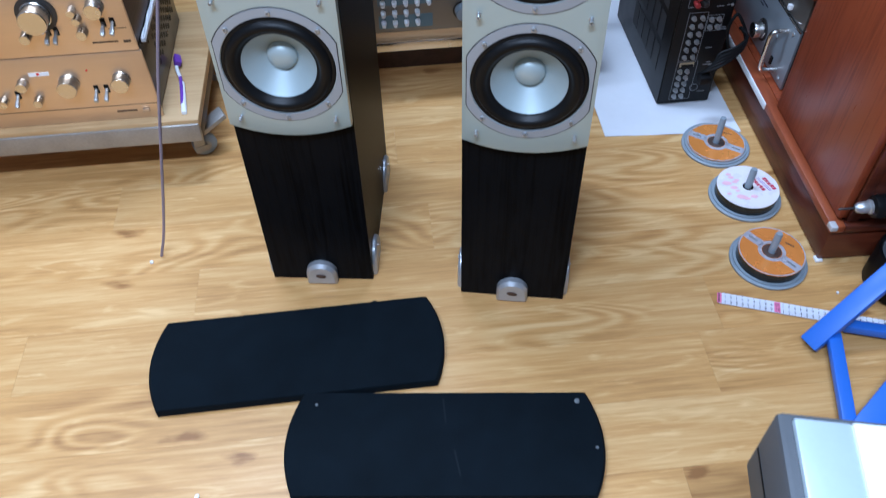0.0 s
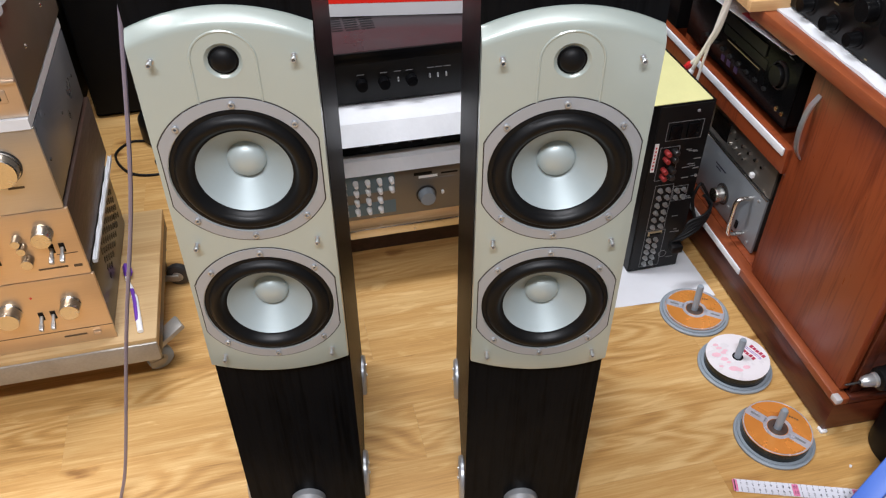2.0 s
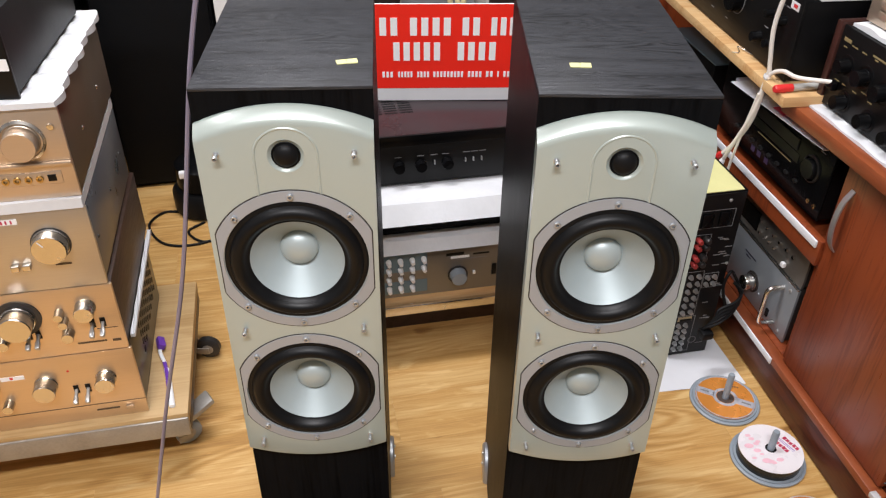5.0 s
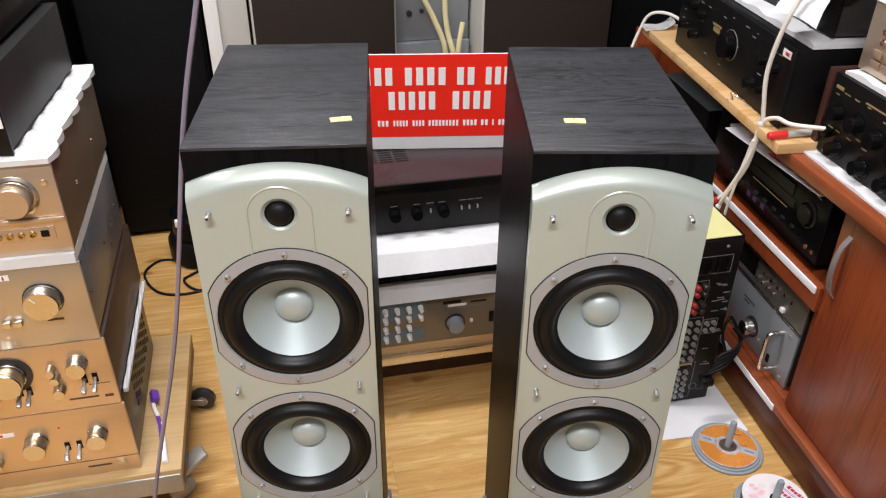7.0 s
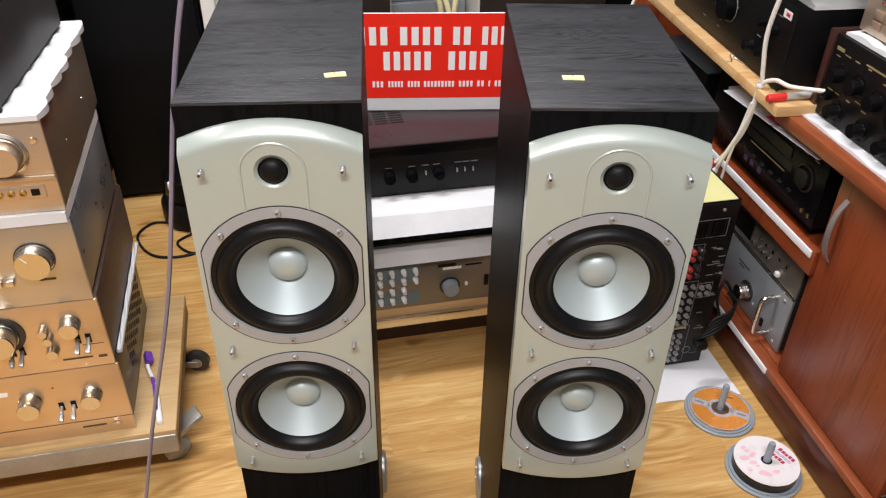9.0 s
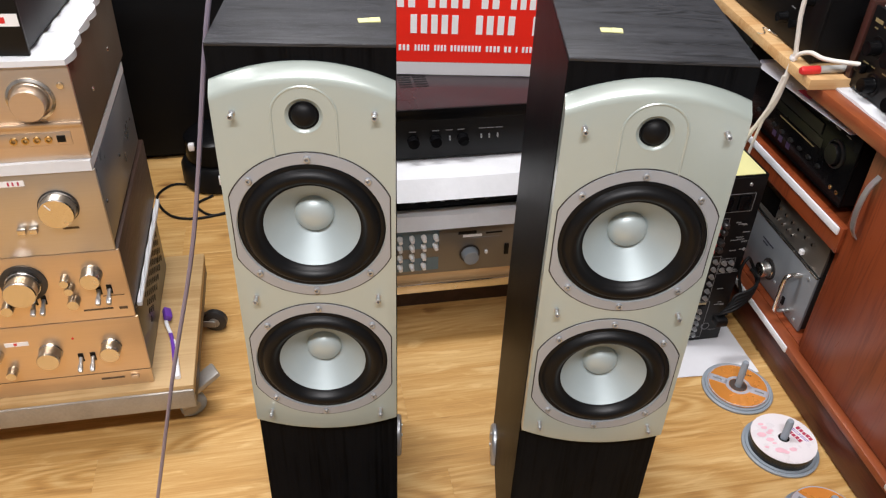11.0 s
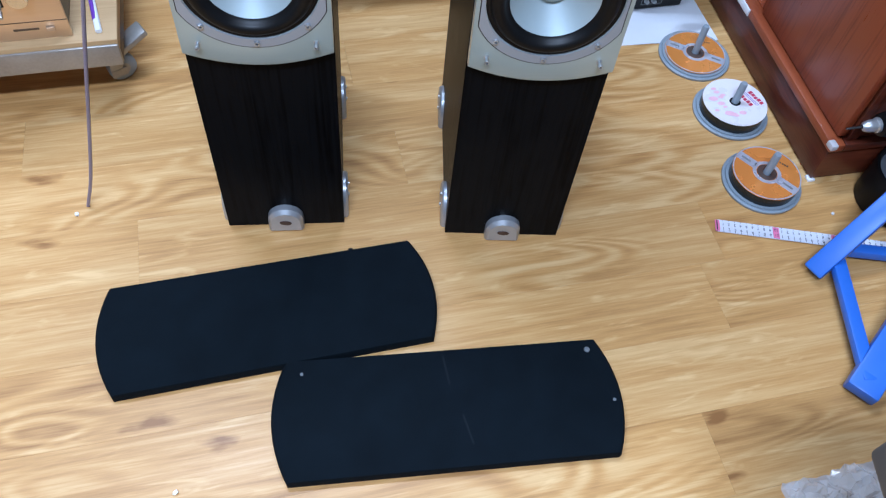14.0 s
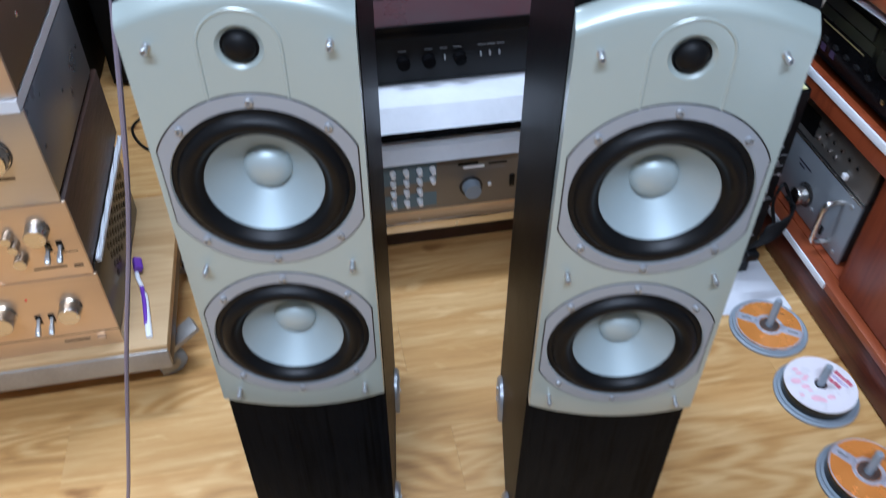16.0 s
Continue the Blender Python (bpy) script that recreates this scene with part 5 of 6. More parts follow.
tdk = side_unit("tape_deck", CABM @ pose(1.046, -0.06, 0.759), "champagne tape deck with round push buttons", CHAMP, TAN_METAL, 0.43, 0.29, 0.115, "tape deck")
side_bar(tdk, 0.23, 0.36, 0.055, 0.097, GOLD, name="cassette_door", out=0.003)
side_bar(tdk, 0.23, 0.36, 0.052, 0.0545, TAN_METAL, name="door_slot")
for k in range(3):
    lathepart("push_button", tdk, KNOB, [(0, 0.006), (0.005, 0.005), (0.0055, 0)], pose(0, 0.385, 0.06 + 0.016 * k) @ SIDE, "", 12)
for k in range(4):
    for j in range(2):
        boxpart("key", tdk, CHAMP, -0.005, 0, 0.30 + 0.026 * k, 0.322 + 0.026 * k, 0.014 + 0.017 * j, 0.028 + 0.017 * j, 0.0015, "piano key")
bm = bmesh.new()
box(bm, -0.004, 0.29, -0.004, 0.434, 0.1152, 0.1175, 0.001)
part("film", bm, CLEAR, tdk, "crumpled clear film on top")

# marker, wire and white cable
mkr = thing("marker_pen", ROOM @ pose(0.955, 0.41, 0.6265, 0, 0, 0), "red-capped marker pen on the plank", "pen")
lathepart("cap", mkr, RED_PLASTIC, [(0, 0), (0.0055, 0.0008), (0.0075, 0.004), (0.0075, 0.036), (0.007, 0.036)], pose(0, 0, 0, 0, 90, 0), "red cap", 20)
lathepart("barrel", mkr, LIGHT_GREY, [(0.0068, 0.034), (0.0068, 0.105), (0.004, 0.11), (0, 0.11)], pose(0, 0, 0, 0, 90, 0), "grey barrel", 20)
bm = bmesh.new()
tube(bm, [(0, 0, 0.001), (0.012, -0.006, 0.002), (0.016, 0.01, 0.008), (0.026, 0.0, 0.004), (0.03, -0.02, 0.003), (0.042, -0.03, 0.006), (0.046, -0.012, 0.003)], 0.0011, 6, 6)
single("twist_wire", bm, KNOB, ROOM @ pose(0.978, 0.60, 0.6192), "short bent twist wire lying on the plank", "wire")

cbl = thing("white_cable", ROOM @ pose(0, 0, 0), "white audio cable with red and white plugs hanging down", "cable")
bm = bmesh.new()
tube(bm, [(1.07, 0.40, 0.99), (1.004, 0.440, 0.90), (0.974, 0.455, 0.83), (0.966, 0.470, 0.73), (0.973, 0.466, 0.655), (0.976, 0.466, 0.626), (0.976, 0.48, 0.53), (0.974, 0.52, 0.455), (0.970, 0.538, 0.428)], 0.0042, 10, 6)
part("lead", bm, CABLE_WHITE, cbl, "white sheathed lead")
bm = bmesh.new()
tube(bm, [(1.03, 0.362, 0.655), (0.99, 0.40, 0.650), (0.984, 0.44, 0.646), (0.976, 0.466, 0.622), (0.973, 0.475, 0.55), (0.968, 0.51, 0.46), (0.969, 0.528, 0.42)], 0.004, 10, 6)
part("lead", bm, CABLE_WHITE, cbl, "white sheathed lead")
bm = bmesh.new()
tube(bm, [(0.970, 0.470, 0.59), (0.973, 0.50, 0.47), (0.976, 0.515, 0.40), (0.978, 0.52, 0.36)], 0.003, 8, 6)
part("bare_lead", bm, CABLE_WHITE, cbl, "thin white lead")
lathepart("red_plug", cbl, RED_PLASTIC, [(0.0035, 0.0), (0.006, 0.008), (0.0065, 0.03), (0.004, 0.036), (0.0025, 0.044), (0, 0.044)], look((0.970, 0.538, 0.43), (0.963, 0.563, 0.395)) @ pose(0, 0, 0, 180, 0, 0), "red phono plug", 14)
lathepart("white_plug", cbl, WHITE, [(0.0035, 0.0), (0.006, 0.008), (0.0065, 0.03), (0.004, 0.036), (0.0025, 0.044), (0, 0.044)], look((0.969, 0.528, 0.42), (0.966, 0.545, 0.38)) @ pose(0, 0, 0, 180, 0, 0), "white phono plug", 14)
lathepart("tie_band", cbl, WHITE, [(0.0062, -0.004), (0.0072, 0), (0.0062, 0.004)], pose(0.976, 0.467, 0.626), "white tie band", 14)

# ---- receiver standing on its side, on a white sheet ----
bm = bmesh.new()
rows = [[bm.verts.new((0.70 + 0.295 * i / 12, 0.312 + 0.62 * j / 14 - (0.02 * i / 12), 0.0008 + 0.0007 * math.sin(i * 1.3 + j * 0.9))) for i in range(13)] for j in range(15)]
low = [[bm.verts.new((v.co.x, v.co.y, 0.0)) for v in r] for r in rows]
for j in range(14):
    for i in range(12):
        bm.faces.new((rows[j][i], rows[j][i + 1], rows[j + 1][i + 1], rows[j + 1][i]))
        bm.faces.new((low[j][i], low[j + 1][i], low[j + 1][i + 1], low[j][i + 1]))
single("paper_sheet", bm, PAPER, ROOM.copy(), "white protective sheet on the floor under the receiver", "paper")

rc = thing("av_receiver", ROOM @ pose(0.957, 0.402, 0.0022), "black receiver standing on its side, sockets facing out", "receiver")
RW, RH = 0.118, 0.418
boxpart("casing", rc, BLACK, -RW, 0.0, 0.003, 0.36, 0.0, RH, 0.002, "black sheet metal casing")
boxpart("rear_panel", rc, BLACK_FACE, -RW + 0.003, -0.003, 0.0, 0.003, 0.003, RH - 0.003, 0.0008, "black rear panel")
for k in range(5):
    for j in range(3):
        boxpart("vent_field", rc, CHAR, -RW - 0.0008, -RW, 0.05 + 0.04 * k, 0.082 + 0.04 * k, 0.06 + 0.075 * j, 0.12 + 0.075 * j, 0.0, "")


def socket(x, z, r=0.0043, mat=None, d=0.008):
    lathepart("phono_socket", rc, mat or CHROME, [(r * 0.45, d * 0.4), (r * 0.5, d), (r * 0.9, d), (r, d * 0.3), (r * 1.25, d * 0.25), (r * 1.25, 0)], at_front(x, 0, z), "", 14)


for j in range(6):
    for x in (-0.082, -0.064):
        socket(x, 0.124 + 0.019 * j)
for j in range(2):
    for x in (-0.044, -0.028):
        socket(x, 0.196 + 0.018 * j)
for j in range(5):
    for x in (-0.084, -0.068):
        socket(x, 0.022 + 0.0165 * j)
for z in (0.262, 0.278, 0.304, 0.320):
    lathepart("speaker_post", rc, POST_RED, [(0.0055, 0), (0.0058, 0.012), (0.005, 0.016), (0, 0.016)], at_front(-0.086, 0, z - 0.006), "red speaker post", 16)
    lathepart("speaker_post", rc, DARK_METAL, [(0.0065, 0), (0.0068, 0.012), (0.005, 0.016), (0, 0.016)], at_front(-0.069, 0, z - 0.006), "grey speaker post", 16)
for x, z in ((-0.076, 0.36), (-0.04, 0.362)):
    boxpart("mains_outlet", rc, BLACK_GLOSS, x - 0.012, x + 0.012, -0.006, 0, z - 0.018, z + 0.014, 0.002)
boxpart("tan_label", rc, TAN_LABEL, -0.088, -0.056, -0.0008, 0.0, 0.099, 0.110, 0, "tan paper label")
boxpart("connector_block", rc, BLACK, -0.084, -0.058, -0.004, -0.0008, 0.100, 0.1055, 0.001)
lathepart("ground_ring", rc, PRINT_GREY, [(0.0095, 0), (0.0095, 0.001), (0.008, 0.001), (0.008, 0)], at_front(-0.043, 0, 0.042), "", 24)


def outline_print(x0, x1, z0, z1):
    for a, b, c, d in ((x0, x1, z0, z0 + 0.001), (x0, x1, z1 - 0.001, z1), (x0, x0 + 0.001, z0, z1), (x1 - 0.001, x1, z0, z1)):
        barpart("print_line", rc, PRINT_GREY, a, b, c, d, 0.0)


outline_print(-0.094, -0.018, 0.338, 0.380)
outline_print(-0.100, -0.058, 0.244, 0.324)
outline_print(-0.094, -0.053, 0.114, 0.232)
outline_print(-0.052, -0.019, 0.186, 0.224)
outline_print(-0.094, -0.048, 0.012, 0.112)
for k in range(22):
    z = rnd.uniform(0.02, 0.32)
    x = rnd.uniform(-0.046, -0.018)
    barpart("lettering", rc, PRINT_GREY, x, min(-0.006, x + rnd.uniform(0.008, 0.02)), z, z + 0.002, 0.0)
for x, z in ((-0.01, 0.06), (-0.008, 0.245), (-0.035, 0.40)):
    lathepart("casing_screw", rc, CHROME, [(0, 0.003), (0.003, 0.002), (0.0035, 0)], at_front(x, 0, z), "", 10)
boxpart("price_label", rc, WHITE, -0.1135, -0.105, -0.0008, 0.0, 0.268, 0.335, 0, "white paper label with red marks")
for k in range(7):
    boxpart("label_mark", rc, RED_PLASTIC, -0.1112, -0.1078, -0.0012, -0.0008, 0.274 + 0.0082 * k, 0.2775 + 0.0082 * k, 0)
note = thing("yellow_sheet", ROOM @ pose(0.957, 0.40, 0.4206), "pale yellow paper lying on top of the receiver", "paper")
boxpart("leaf", note, YELLOW_PAPER, -0.15, -0.008, 0.006, 0.22, 0.0, 0.0015, 0)
cord = thing("mains_cable", ROOM.copy(), "coiled black power cord with plug between receiver and cabinet", "cable")
bm = bmesh.new()
for k in range(5):
    o = 0.006 * k
    tube(bm, [(0.952, 0.386 - o * 0.3, 0.11 + o), (0.925, 0.36, 0.115 + o), (0.900 + o, 0.352, 0.12 + o), (0.93, 0.345 + o * 0.5, 0.138 + o), (0.965, 0.36, 0.150 + o), (0.992, 0.385, 0.155 + o), (1.002 - o, 0.40, 0.17 + o)], 0.0034, 8, 5)
tube(bm, [(1.0, 0.40, 0.17), (0.985, 0.41, 0.20), (0.962, 0.398, 0.225), (0.95, 0.392, 0.19), (0.965, 0.38, 0.13)], 0.0034, 8, 6)
part("coil", bm, CABLE_BLACK, cord, "coiled black cord")
boxpart("plug", cord, BLACK, 0.892, 0.918, 0.335, 0.36, 0.100, 0.118, 0.004, "moulded plug")

# ---- rack between the speakers ----
RU, RV = 0.18, 0.545
rack = thing("equipment_rack", ROOM @ pose(RU, RV, 0), "low rack with a metal-edged wooden shelf", "rack")
boxpart("shelf", rack, PINE, -0.06, 0.56, 0.006, 0.42, 0.118, 0.141, 0.001, "wooden shelf")
boxpart("shelf_edge", rack, KNOB, -0.06, 0.56, -0.006, 0.005, 0.098, 0.121, 0.002, "bright metal shelf edge")
boxpart("kick_board", rack, DARK_VENEER, -0.05, 0.55, 0.07, 0.085, 0.0, 0.117, 0.001, "dark board under the shelf")
for x in (-0.05, 0.53):
    for y in (0.09, 0.38):
        boxpart("leg", rack, DARK_METAL, x, x + 0.03, y, y + 0.03, 0.0, 0.117, 0.002)

jag = thing("mixing_amplifier", ROOM @ pose(RU, RV + 0.004, 0.1415), "gunmetal karaoke mixing amplifier with rows of small knobs", "amplifier")
boxpart("casing", jag, DARK_METAL, 0.004, 0.446, 0.006, 0.34, 0.004, 0.124, 0.001)
boxpart("front_panel", jag, GUNMETAL, 0, 0.45, 0, 0.006, 0.0, 0.126, 0.001, "gunmetal front panel")
boxpart("blue_field", jag, PANEL_BLUE, 0.055, 0.172, -0.0006, 0, 0.066, 0.113, 0, "blue-grey printed field")
boxpart("blue_field", jag, PANEL_BLUE, 0.055, 0.172, -0.0006, 0, 0.010, 0.042, 0, "blue-grey printed field")
for j, z in enumerate((0.096, 0.074, 0.050, 0.026)):
    for k in range(5 if j < 2 else 4):
        lathepart("knob", jag, WHITE, [(0.0058, 0), (0.0056, 0.008), (0.0042, 0.010), (0.0042, 0.017), (0, 0.0175)], at_front(0.066 + 0.0245 * k, 0, z), "small pale knob", 14)
lathepart("volume_skirt", jag, DARK_METAL, [(0.022, 0), (0.022, 0.002), (0.019, 0.003)], at_front(0.238, 0, 0.044), "", 28)
knob(jag, 0.238, 0.044, 0.0172, 0.02, GREY_PLASTIC)
boxpart("push_button", jag, WHITE, 0.270, 0.276, -0.005, 0, 0.042, 0.050, 0.001)
for x0, x1, z0, z1, mat in ((0.212, 0.250, 0.094, 0.101, BLACK), (0.222, 0.262, 0.086, 0.092, WHITE), (0.270, 0.305, 0.091, 0.095, BLACK), (0.235, 0.30, 0.082, 0.0838, PRINT_GREY)):
    barpart("badge_shape", jag, mat, x0, x1, z0, z1, 0.0)
boxpart("switch", jag, BLACK, 0.312, 0.322, -0.003, 0, 0.035, 0.062, 0.001)
foam_sheet(ROOM @ pose(RU, RV - 0.006, 0.2676), (0.0, 0.45), 0.3, 0.026, "white packing foam on the mixing amplifier", 0.0, 4, skirt=0.012)
slim = thing("disc_player", ROOM @ pose(RU + 0.005, RV + 0.016, 0.2945), "slim black disc player between foam sheets", "player")
boxpart("casing", slim, BLACK, 0, 0.43, 0.004, 0.28, 0.0, 0.054, 0.001)
boxpart("front_panel", slim, BLACK_GLOSS, 0, 0.43, 0, 0.004, 0.002, 0.055, 0.0015)
for k in range(6):
    barpart("lettering", slim, PRINT_GREY, 0.11 + 0.03 * k, 0.118 + 0.03 * k, 0.017, 0.0185, 0.0)
lathepart("lamp", slim, WHITE, [(0, 0.001), (0.0015, 0.001), (0.0015, 0)], at_front(0.27, 0, 0.022), "", 8)
foam_sheet(ROOM @ pose(RU - 0.005, RV - 0.012, 0.3500), (0.0, 0.46), 0.35, 0.034, "thick white packing foam under the black amplifier", 0.0, 4, skirt=0.026)
bamp = thing("amplifier", ROOM @ pose(RU - 0.004, RV + 0.055, 0.3855), "black amplifier with three knobs on white foam", "amplifier")
boxpart("casing", bamp, PLUM_TOP, 0.003, 0.437, 0.006, 0.30, 0.008, 0.1105, 0.0015, "plum-black casing")
boxpart("front_panel", bamp, BLACK_FACE, 0, 0.44, 0, 0.006, 0.005, 0.1115, 0.0015)
boxpart("lower_band", bamp, BLACK_GLOSS, 0.0, 0.44, -0.001, 0.0045, 0.088, 0.111, 0.0008)
for x in (0.06, 0.38):
    for y in (0.03, 0.26):
        lathepart("rubber_foot", bamp, RUBBER, [(0, 0), (0.016, 0), (0.016, 0.009), (0, 0.009)], pose(x, y, 0), "", 14)
for x, r, d in ((0.070, 0.005, 0.012), (0.128, 0.0115, 0.016), (0.172, 0.0115, 0.016), (0.226, 0.0115, 0.015)):
    knob(bamp, x, 0.046, r, d, BLACK_GLOSS)
for x in (0.200, 0.263, 0.279, 0.296):
    boxpart("toggle", bamp, CHROME, x - 0.0012, x + 0.0012, -0.006, 0, 0.045, 0.053, 0.0005)
for x in (0.120, 0.165, 0.192, 0.215, 0.258, 0.274, 0.291):
    barpart("lettering", bamp, PRINT_GREY, x, x + 0.014, 0.064, 0.0656, 0.0)
for k in range(14):
    for j in range(3):
        boxpart("vent_slot", bamp, BLACK, 0.085 + 0.032 * j + 0.0, 0.112 + 0.032 * j, 0.10 + 0.011 * k, 0.106 + 0.011 * k, 0.1104, 0.1108, 0.0)
ban = thing("shop_banner", pose(0.3046, 0.80, 0.4985) @ Matrix.Diagonal((1.06, 1, 1, 1)), "red vinyl shop banner with white lettering, standing on an amplifier", "banner")
boxpart("board", ban, WHITE, -0.30, 0.30, 0.0, 0.004, 0.0, 0.203, 0.0005, "white board")
boxpart("red_field", ban, RED, -0.30, 0.30, -0.0012, 0.0, 0.028, 0.2025, 0.0, "red printed field")


def word(x0, x1, z0, z1):
    """A row of upright bars filling one printed word."""
    n = max(1, round((x1 - x0) / (0.55 * (z1 - z0))))
    step = (x1 - x0) / n
    for k in range(n):
        barpart("white_bar", ban, WHITE, x0 + k * step, x0 + k * step + step * 0.62, z0, z1, -0.0014, "white printed bar")


for x0, x1 in ((-0.17, -0.088), (-0.072, 0.012), (0.026, 0.066), (0.080, 0.15), (0.162, 0.2)):
    word(x0, x1, 0.140, 0.176)
for x0, x1 in ((-0.104, -0.008), (0.018, 0.098), (0.124, 0.20)):
    word(x0, x1, 0.088, 0.126)
for x0, x1 in ((-0.18, -0.14), (-0.126, -0.103), (-0.096, -0.066), (-0.059, -0.034), (-0.028, 0.032), (0.039, 0.068), (0.074, 0.09), (0.096, 0.101), (0.108, 0.15), (0.158, 0.2)):
    word(x0, x1, 0.052, 0.064)

# ---- things behind ----


def big_speaker(u, v, w, d, h, mat, side, label, rz=0):
    s = thing("floor_speaker", ROOM @ pose(u, v, 0, 0, 0, rz), label, "speaker", "large speakers behind")
    boxpart("cabinet_body", s, side, 0, w, 0.02, d, 0.0, h, 0.003)
    boxpart("grille_cloth", s, mat, 0.006, w - 0.006, 0.0, 0.0195, 0.012, h - 0.01, 0.006, "stretched cloth front")
    return s


big_speaker(0.062, 1.30, 0.37, 0.34, 1.05, BROWN_CLOTH, LIGHT_GREY, "large speaker with a dark brown cloth front")
big_speaker(0.665, 1.30, 0.37, 0.34, 1.05, BROWN_CLOTH, LIGHT_GREY, "large speaker with a dark brown cloth front, grey side")
big_speaker(-0.362, 1.36, 0.30, 0.33, 1.15, BLACK_CLOTH, BLACK_CLOTH, "tall black speaker standing on the floor")
# Added block in the speaker shape, filling in for unclear black clutter.
big_speaker(-0.74, 1.22, 0.34, 0.36, 1.25, BLACK_CLOTH, BLACK_CLOTH, "tall black block standing in for dark clutter behind the stack")
big_speaker(1.08, 1.42, 0.34, 0.3, 1.2, BLACK_CLOTH, BLACK_CLOTH, "tall black speaker behind the cabinet")
post = thing("display_board", ROOM @ pose(-0.05, 1.32, 0), "light grey panel with a white front edge", "board")
boxpart("edge_strip", post, WHITE_PAINT, 0.0, 0.034, -0.01, 0.0, 0.0, 1.4, 0.002, "white front edge")
boxpart("board", post, LIGHT_GREY, 0.0, 0.105, 0.0005, 0.3, 0.0, 1.4, 0.002, "light grey board")
sil = thing("metal_device", ROOM @ pose(0.437, 1.42, 0), "grey metal device stack between the brown speakers", "device")
boxpart("lower_case", sil, STEEL, 0, 0.22, 0, 0.3, 0.0, 0.50, 0.002)
boxpart("upper_case", sil, STEEL, 0, 0.22, 0.015, 0.3, 0.502, 0.70, 0.002)
boxpart("top_case", sil, STEEL, 0, 0.22, 0.0, 0.3, 0.702, 0.95, 0.002)
lathepart("connector", sil, DARK_METAL, [(0.008, 0), (0.008, 0.008), (0, 0.008)], at_front(0.05, 0.015, 0.58), "", 14)
lathepart("connector", sil, INK, [(0.006, 0), (0.006, 0.008), (0, 0.008)], at_front(0.085, 0.015, 0.585), "", 14)
yc = thing("cream_cable", ROOM.copy(), "cream cables hanging between the brown speakers", "cable")
for pts in ([(0.50, 1.39, 0.80), (0.51, 1.385, 0.66), (0.545, 1.38, 0.58), (0.575, 1.37, 0.50), (0.58, 1.38, 0.40)], [(0.585, 1.39, 0.80), (0.578, 1.385, 0.62), (0.585, 1.38, 0.54), (0.60, 1.37, 0.48), (0.61, 1.38, 0.40)], [(0.63, 1.39, 0.56), (0.618, 1.38, 0.50), (0.61, 1.38, 0.42)]):
    bm = bmesh.new()
    tube(bm, pts, 0.0075, 8, 6)
    part("lead", bm, CABLE_YELLOW, yc, "cream sheathed lead")
rob = thing("round_device", ROOM @ pose(-0.135, 1.235, 0), "black round device with a white label on the floor", "device")
lathepart("base_drum", rob, BLACK, [(0, 0), (0.085, 0), (0.095, 0.01), (0.095, 0.06), (0.085, 0.075), (0, 0.078)], Matrix(), "black drum", 40)
lathepart("upper_drum", rob, BLACK_GLOSS, [(0.07, 0.07), (0.078, 0.08), (0.078, 0.14), (0.06, 0.155), (0, 0.158)], Matrix(), "glossy black upper drum", 40)
boxpart("white_label", rob, WHITE, -0.010, 0.050, -0.0985, -0.090, 0.036, 0.062, 0.001, "white label", pose(0, 0, 0, 0, 0, 10))
boxpart("white_knob", rob, WHITE, -0.06, -0.045, -0.075, -0.06, 0.13, 0.15, 0.003)
crd = thing("looped_cable", ROOM.copy(), "thin black cord looped on the floor", "cable")
bm = bmesh.new()
tube(bm, [(-0.20, 1.20, 0.004), (-0.26, 1.21, 0.004), (-0.295, 1.15, 0.004), (-0.255, 1.06, 0.004), (-0.18, 1.035, 0.004), (-0.06, 1.065, 0.004), (0.02, 1.06, 0.004)], 0.0034, 8, 8)
tube(bm, [(-0.15, 1.14, 0.004), (-0.19, 1.10, 0.004), (-0.15, 1.045, 0.004), (-0.08, 1.06, 0.004), (0.0, 1.08, 0.004)], 0.0034, 8, 8)
part("lead", bm, CABLE_BLACK, crd)

# ---- stool, drill and boxes near the viewer ----
stool = thing("step_stool", pose(0.965, -0.104, 0), "blue plastic step stool lying with legs spread", "stool")


def bar(name, a, b, w, h, label):
    """A flat plastic bar between two points, w wide and h deep."""
    a, b = Vector(a), Vector(b)
    d = (b - a).normalized()
    side = d.cross(Vector((0, 0, 1))).normalized()
    up = side.cross(d)
    m = Matrix((side, d, up)).transposed().to_4x4()
    m.translation = a
    bm = bmesh.new()
    box(bm, -w / 2, w / 2, 0, (b - a).length, -h / 2, h / 2, 0.0035, m, 2)
    return part(name, bm, BLUE, stool, label)


bar("upper_leg", (-0.026, -0.010, 0.014), (0.098, 0.066, 0.135), 0.034, 0.018, "blue flat leg")
bar("top_bar", (0.090, 0.060, 0.128), (0.24, 0.03, 0.13), 0.032, 0.016, "blue top bar")
bar("side_rail", (0.013, 0.004, 0.030), (-0.012, -0.212, 0.030), 0.023, 0.016, "blue straight rail")
bar("foot_rail", (-0.027, -0.225, 0.020), (0.115, -0.077, 0.055), 0.048, 0.026, "blue broad foot rail")
bar("inner_rail", (0.095, 0.060, 0.125), (0.118, -0.085, 0.055), 0.022, 0.016, "blue inner rail")
bar("rear_rail", (0.040, 0.030, 0.020), (0.21, 0.004, 0.020), 0.020, 0.018, "blue lower rail")

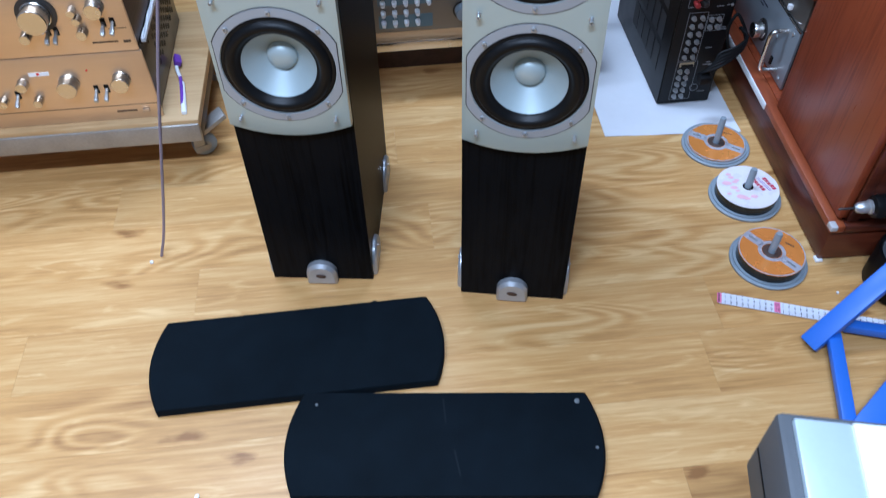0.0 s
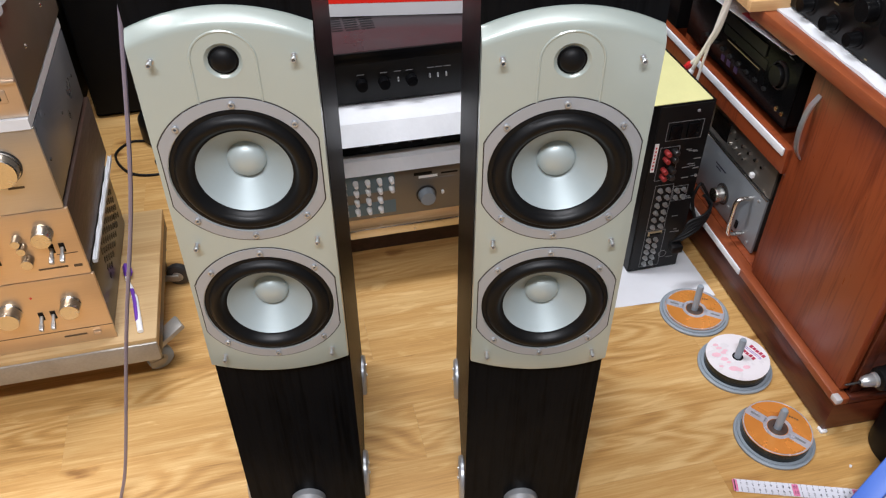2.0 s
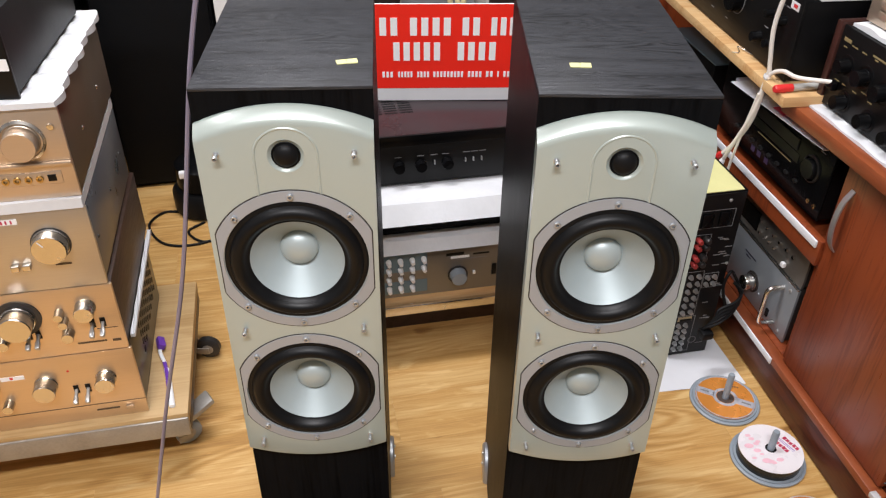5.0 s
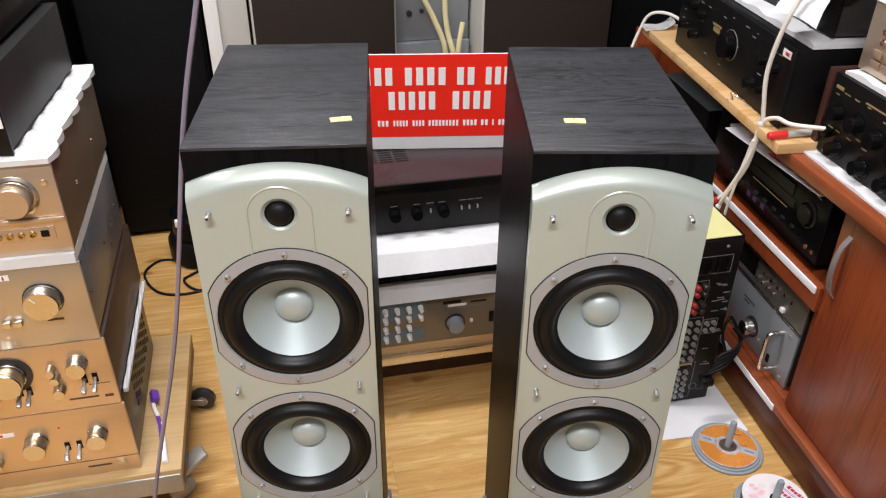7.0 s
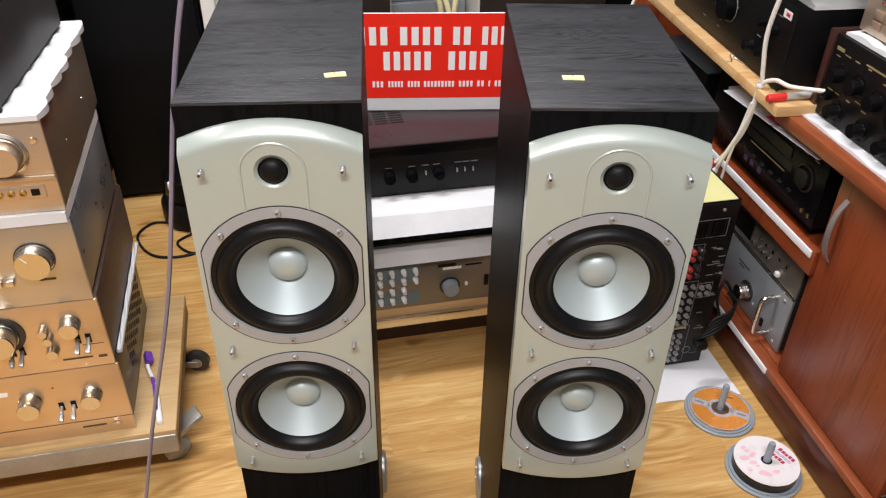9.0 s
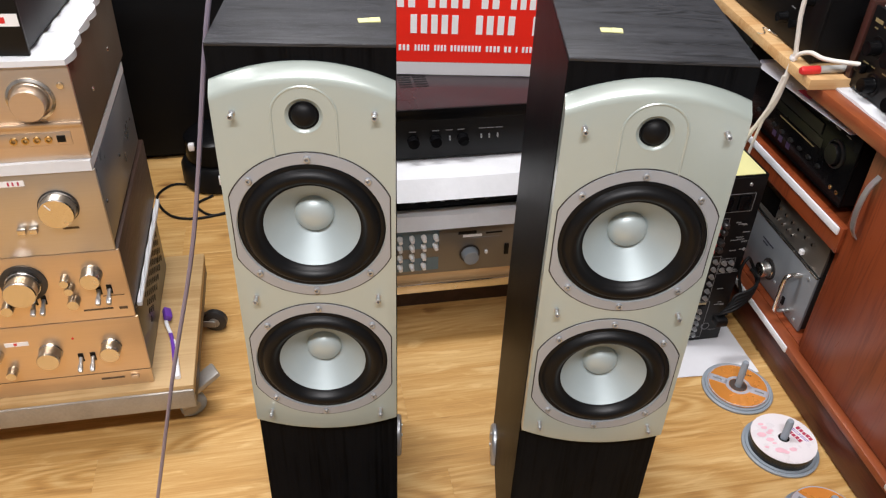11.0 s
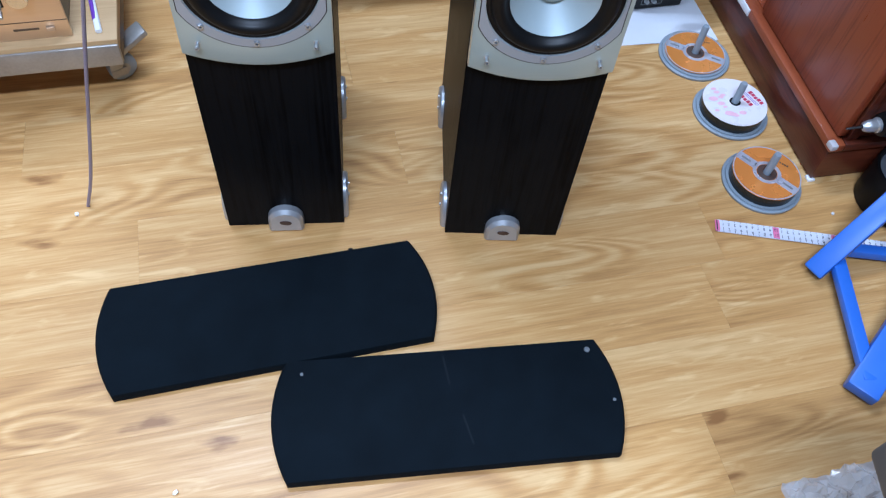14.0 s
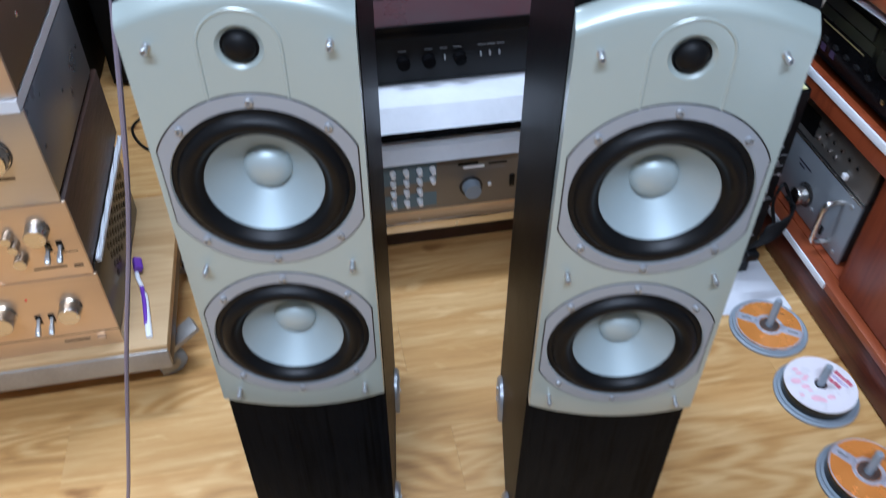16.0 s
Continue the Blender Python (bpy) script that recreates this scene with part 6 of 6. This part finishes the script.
case = thing("appliance_carton", pose(0.639, -0.555, 0, 0, 0, -4) @ Matrix.Diagonal((0.93, 0.93, 1.0927, 1)), "dark grey appliance with a silver and white top, film wrapped", "appliance")
bm = bmesh.new()
box(bm, 0.0, 0.46, -0.40, 0.0, 0.401, 0.492, 0.006)
part("upper_body", bm, SLATE, case, "dark grey upper body")
bm = bmesh.new()
box(bm, 0.05, 0.43, -0.37, -0.05, 0.0, 0.400, 0.006)
part("lower_body", bm, SLATE, case, "dark grey lower body")
boxpart("silver_rim", case, PALE_GLASS, 0.012, 0.063, -0.395, -0.010, 0.490, 0.4985, 0.003, "silver rim")
boxpart("white_top", case, WHITE_PAINT, 0.062, 0.45, -0.395, -0.010, 0.490, 0.5005, 0.003, "white top panel")
boxpart("seam", case, BLACK, -0.0006, 0.0, -0.39, -0.006, 0.439, 0.4415, 0.0, "thin seam")
bm = bmesh.new()
rnd2 = random.Random(5)
rows = [[bm.verts.new((0.046 - 0.008 * rnd2.random(), -0.05 - 0.30 * i / 12, 0.02 + 0.35 * j / 12)) for i in range(13)] for j in range(13)]
for j in range(12):
    for i in range(12):
        bm.faces.new((rows[j][i], rows[j][i + 1], rows[j + 1][i + 1], rows[j + 1][i]))
FILM = bpy.data.materials.new("crumpled_film")
FILM.use_nodes = True
FILM.node_tree.nodes["Principled BSDF"].inputs["Roughness"].default_value = 0.12
FILM.node_tree.nodes["Principled BSDF"].inputs["Alpha"].default_value = 0.42
part("film", bm, FILM, case, "crumpled clear film", 20)
bm = bmesh.new()
for layer in range(2):
    rows = []
    for j in range(17):
        row = []
        for i in range(23):
            u, v = i / 22 - 0.5, j / 16 - 0.5
            swell = max(0.0, 1 - 4.4 * (u * u + v * v) * (1 + 0.5 * math.sin(7 * math.atan2(v, u) + layer)))
            ridge = abs(math.sin(11 * u + 7 * v + 2 * layer)) * 0.55 + abs(math.sin(13 * v - 6 * u + layer)) * 0.45
            row.append(bm.verts.new((u * 0.19 + rnd2.uniform(-0.004, 0.004), v * 0.12 + rnd2.uniform(-0.004, 0.004), 0.001 + swell * (0.012 + 0.034 * ridge + 0.012 * rnd2.random()))))
        rows.append(row)
    for j in range(16):
        for i in range(22):
            a, b, c, d = rows[j][i], rows[j][i + 1], rows[j + 1][i + 1], rows[j + 1][i]
            bm.faces.new((a, b, c))
            bm.faces.new((a, c, d))
crumple = single("plastic_film", bm, FILM, pose(0.893, -0.492, 0, 0, 0, 12), "crumpled clear plastic film on the floor by the appliance", "plastic film")
crumple.data.polygons.foreach_set("use_smooth", [False] * len(crumple.data.polygons))

drill = thing("power_drill", ROOM @ pose(1.012, -0.108, 0.0), "black power drill with a chrome chuck beside the cabinet", "drill")
dm = pose(0.0, 0.0, 0.172, 0, 86, -4)
lathepart("bit", drill, DARK_METAL, [(0, -0.040), (0.0020, -0.036), (0.0020, -0.010), (0, -0.008)], dm, "thin drill bit", 10)
lathepart("chuck", drill, CHROME, [(0.004, -0.012), (0.0085, -0.007), (0.0105, 0.002), (0.0105, 0.010), (0.0125, 0.012), (0.0125, 0.016)], dm, "chrome chuck", 24)
lathepart("gear_housing", drill, BLACK, [(0.0125, 0.016), (0.019, 0.019), (0.021, 0.030), (0.019, 0.034), (0.021, 0.038), (0.021, 0.046), (0.019, 0.050), (0.023, 0.056), (0.024, 0.085), (0.028, 0.09), (0.030, 0.15), (0.026, 0.20), (0, 0.205)], dm, "black ribbed housing", 28)
bm = bmesh.new()
box(bm, -0.016, 0.016, -0.016, 0.016, 0.0, 0.165, 0.006, pose(0.15, -0.012, 0.0))
part("grip", bm, BLACK, drill, "black rubber grip")
tin = thing("black_canister", ROOM @ pose(1.132, -0.150, 0), "round black canister on the floor beside the drill", "canister")
lathepart("drum", tin, BLACK, [(0, 0), (0.062, 0), (0.066, 0.004), (0.066, 0.078), (0.064, 0.082), (0.060, 0.082), (0.057, 0.076)], Matrix(), "black drum", 40)
lathepart("lid", tin, SLATE, [(0.0575, 0.0765), (0.050, 0.079), (0.020, 0.080), (0, 0.080)], Matrix(), "dark blue-grey lid", 40)

# ---- crumbs on the floor ----
for x, y, s in ((-0.238, 0.022, 0.004), (1.024, 0.012, 0.003), (-0.03, -0.43, 0.004)):
    bm = bmesh.new()
    bmesh.ops.create_icosphere(bm, subdivisions=1, radius=s)
    for v in bm.verts:
        v.co *= 0.7 + 0.5 * random.random()
    single("paper_crumb", bm, WHITE, pose(x, y, s * 0.55), "tiny white crumb on the floor", "crumb", "crumbs on the floor")

# ---- floor boards ----
BW, BL = 0.1215, 1.21
shift = random.Random(11)
k0 = int((-0.452 - V0) / BW) + 1
v_start = -0.452 - k0 * BW
board_mesh = {}
for r in range(int((V1 - v_start) / BW) + 1):
    u = W0 - BL * shift.random()
    if r == k0 + 3:
        u = -0.139 - 2 * BL
    if r == k0 - 1:
        u = 0.636 - 3 * BL
    y0, y1 = max(0.0, V0 - v_start - r * BW), min(BW, V1 - v_start - r * BW)
    while u < W1:
        a, b = max(u, W0), min(u + BL, W1)
        if b - a > 0.01:
            key = (round(b - a, 4), round(y0, 4), round(y1, 4))
            if key not in board_mesh:
                bm = bmesh.new()
                box(bm, 0.00006, b - a - 0.00006, y0 + 0.00008, y1 - 0.00008, -0.0105, 0.0, 0.00015, None, 1)
                board = part("floor_board", bm, OAK, floor)
                board_mesh[key] = board.data
            else:
                board = new("floor_board", board_mesh[key])
                board.parent = floor
            board.matrix_local = pose(a, v_start + r * BW, 0)
        u += BL
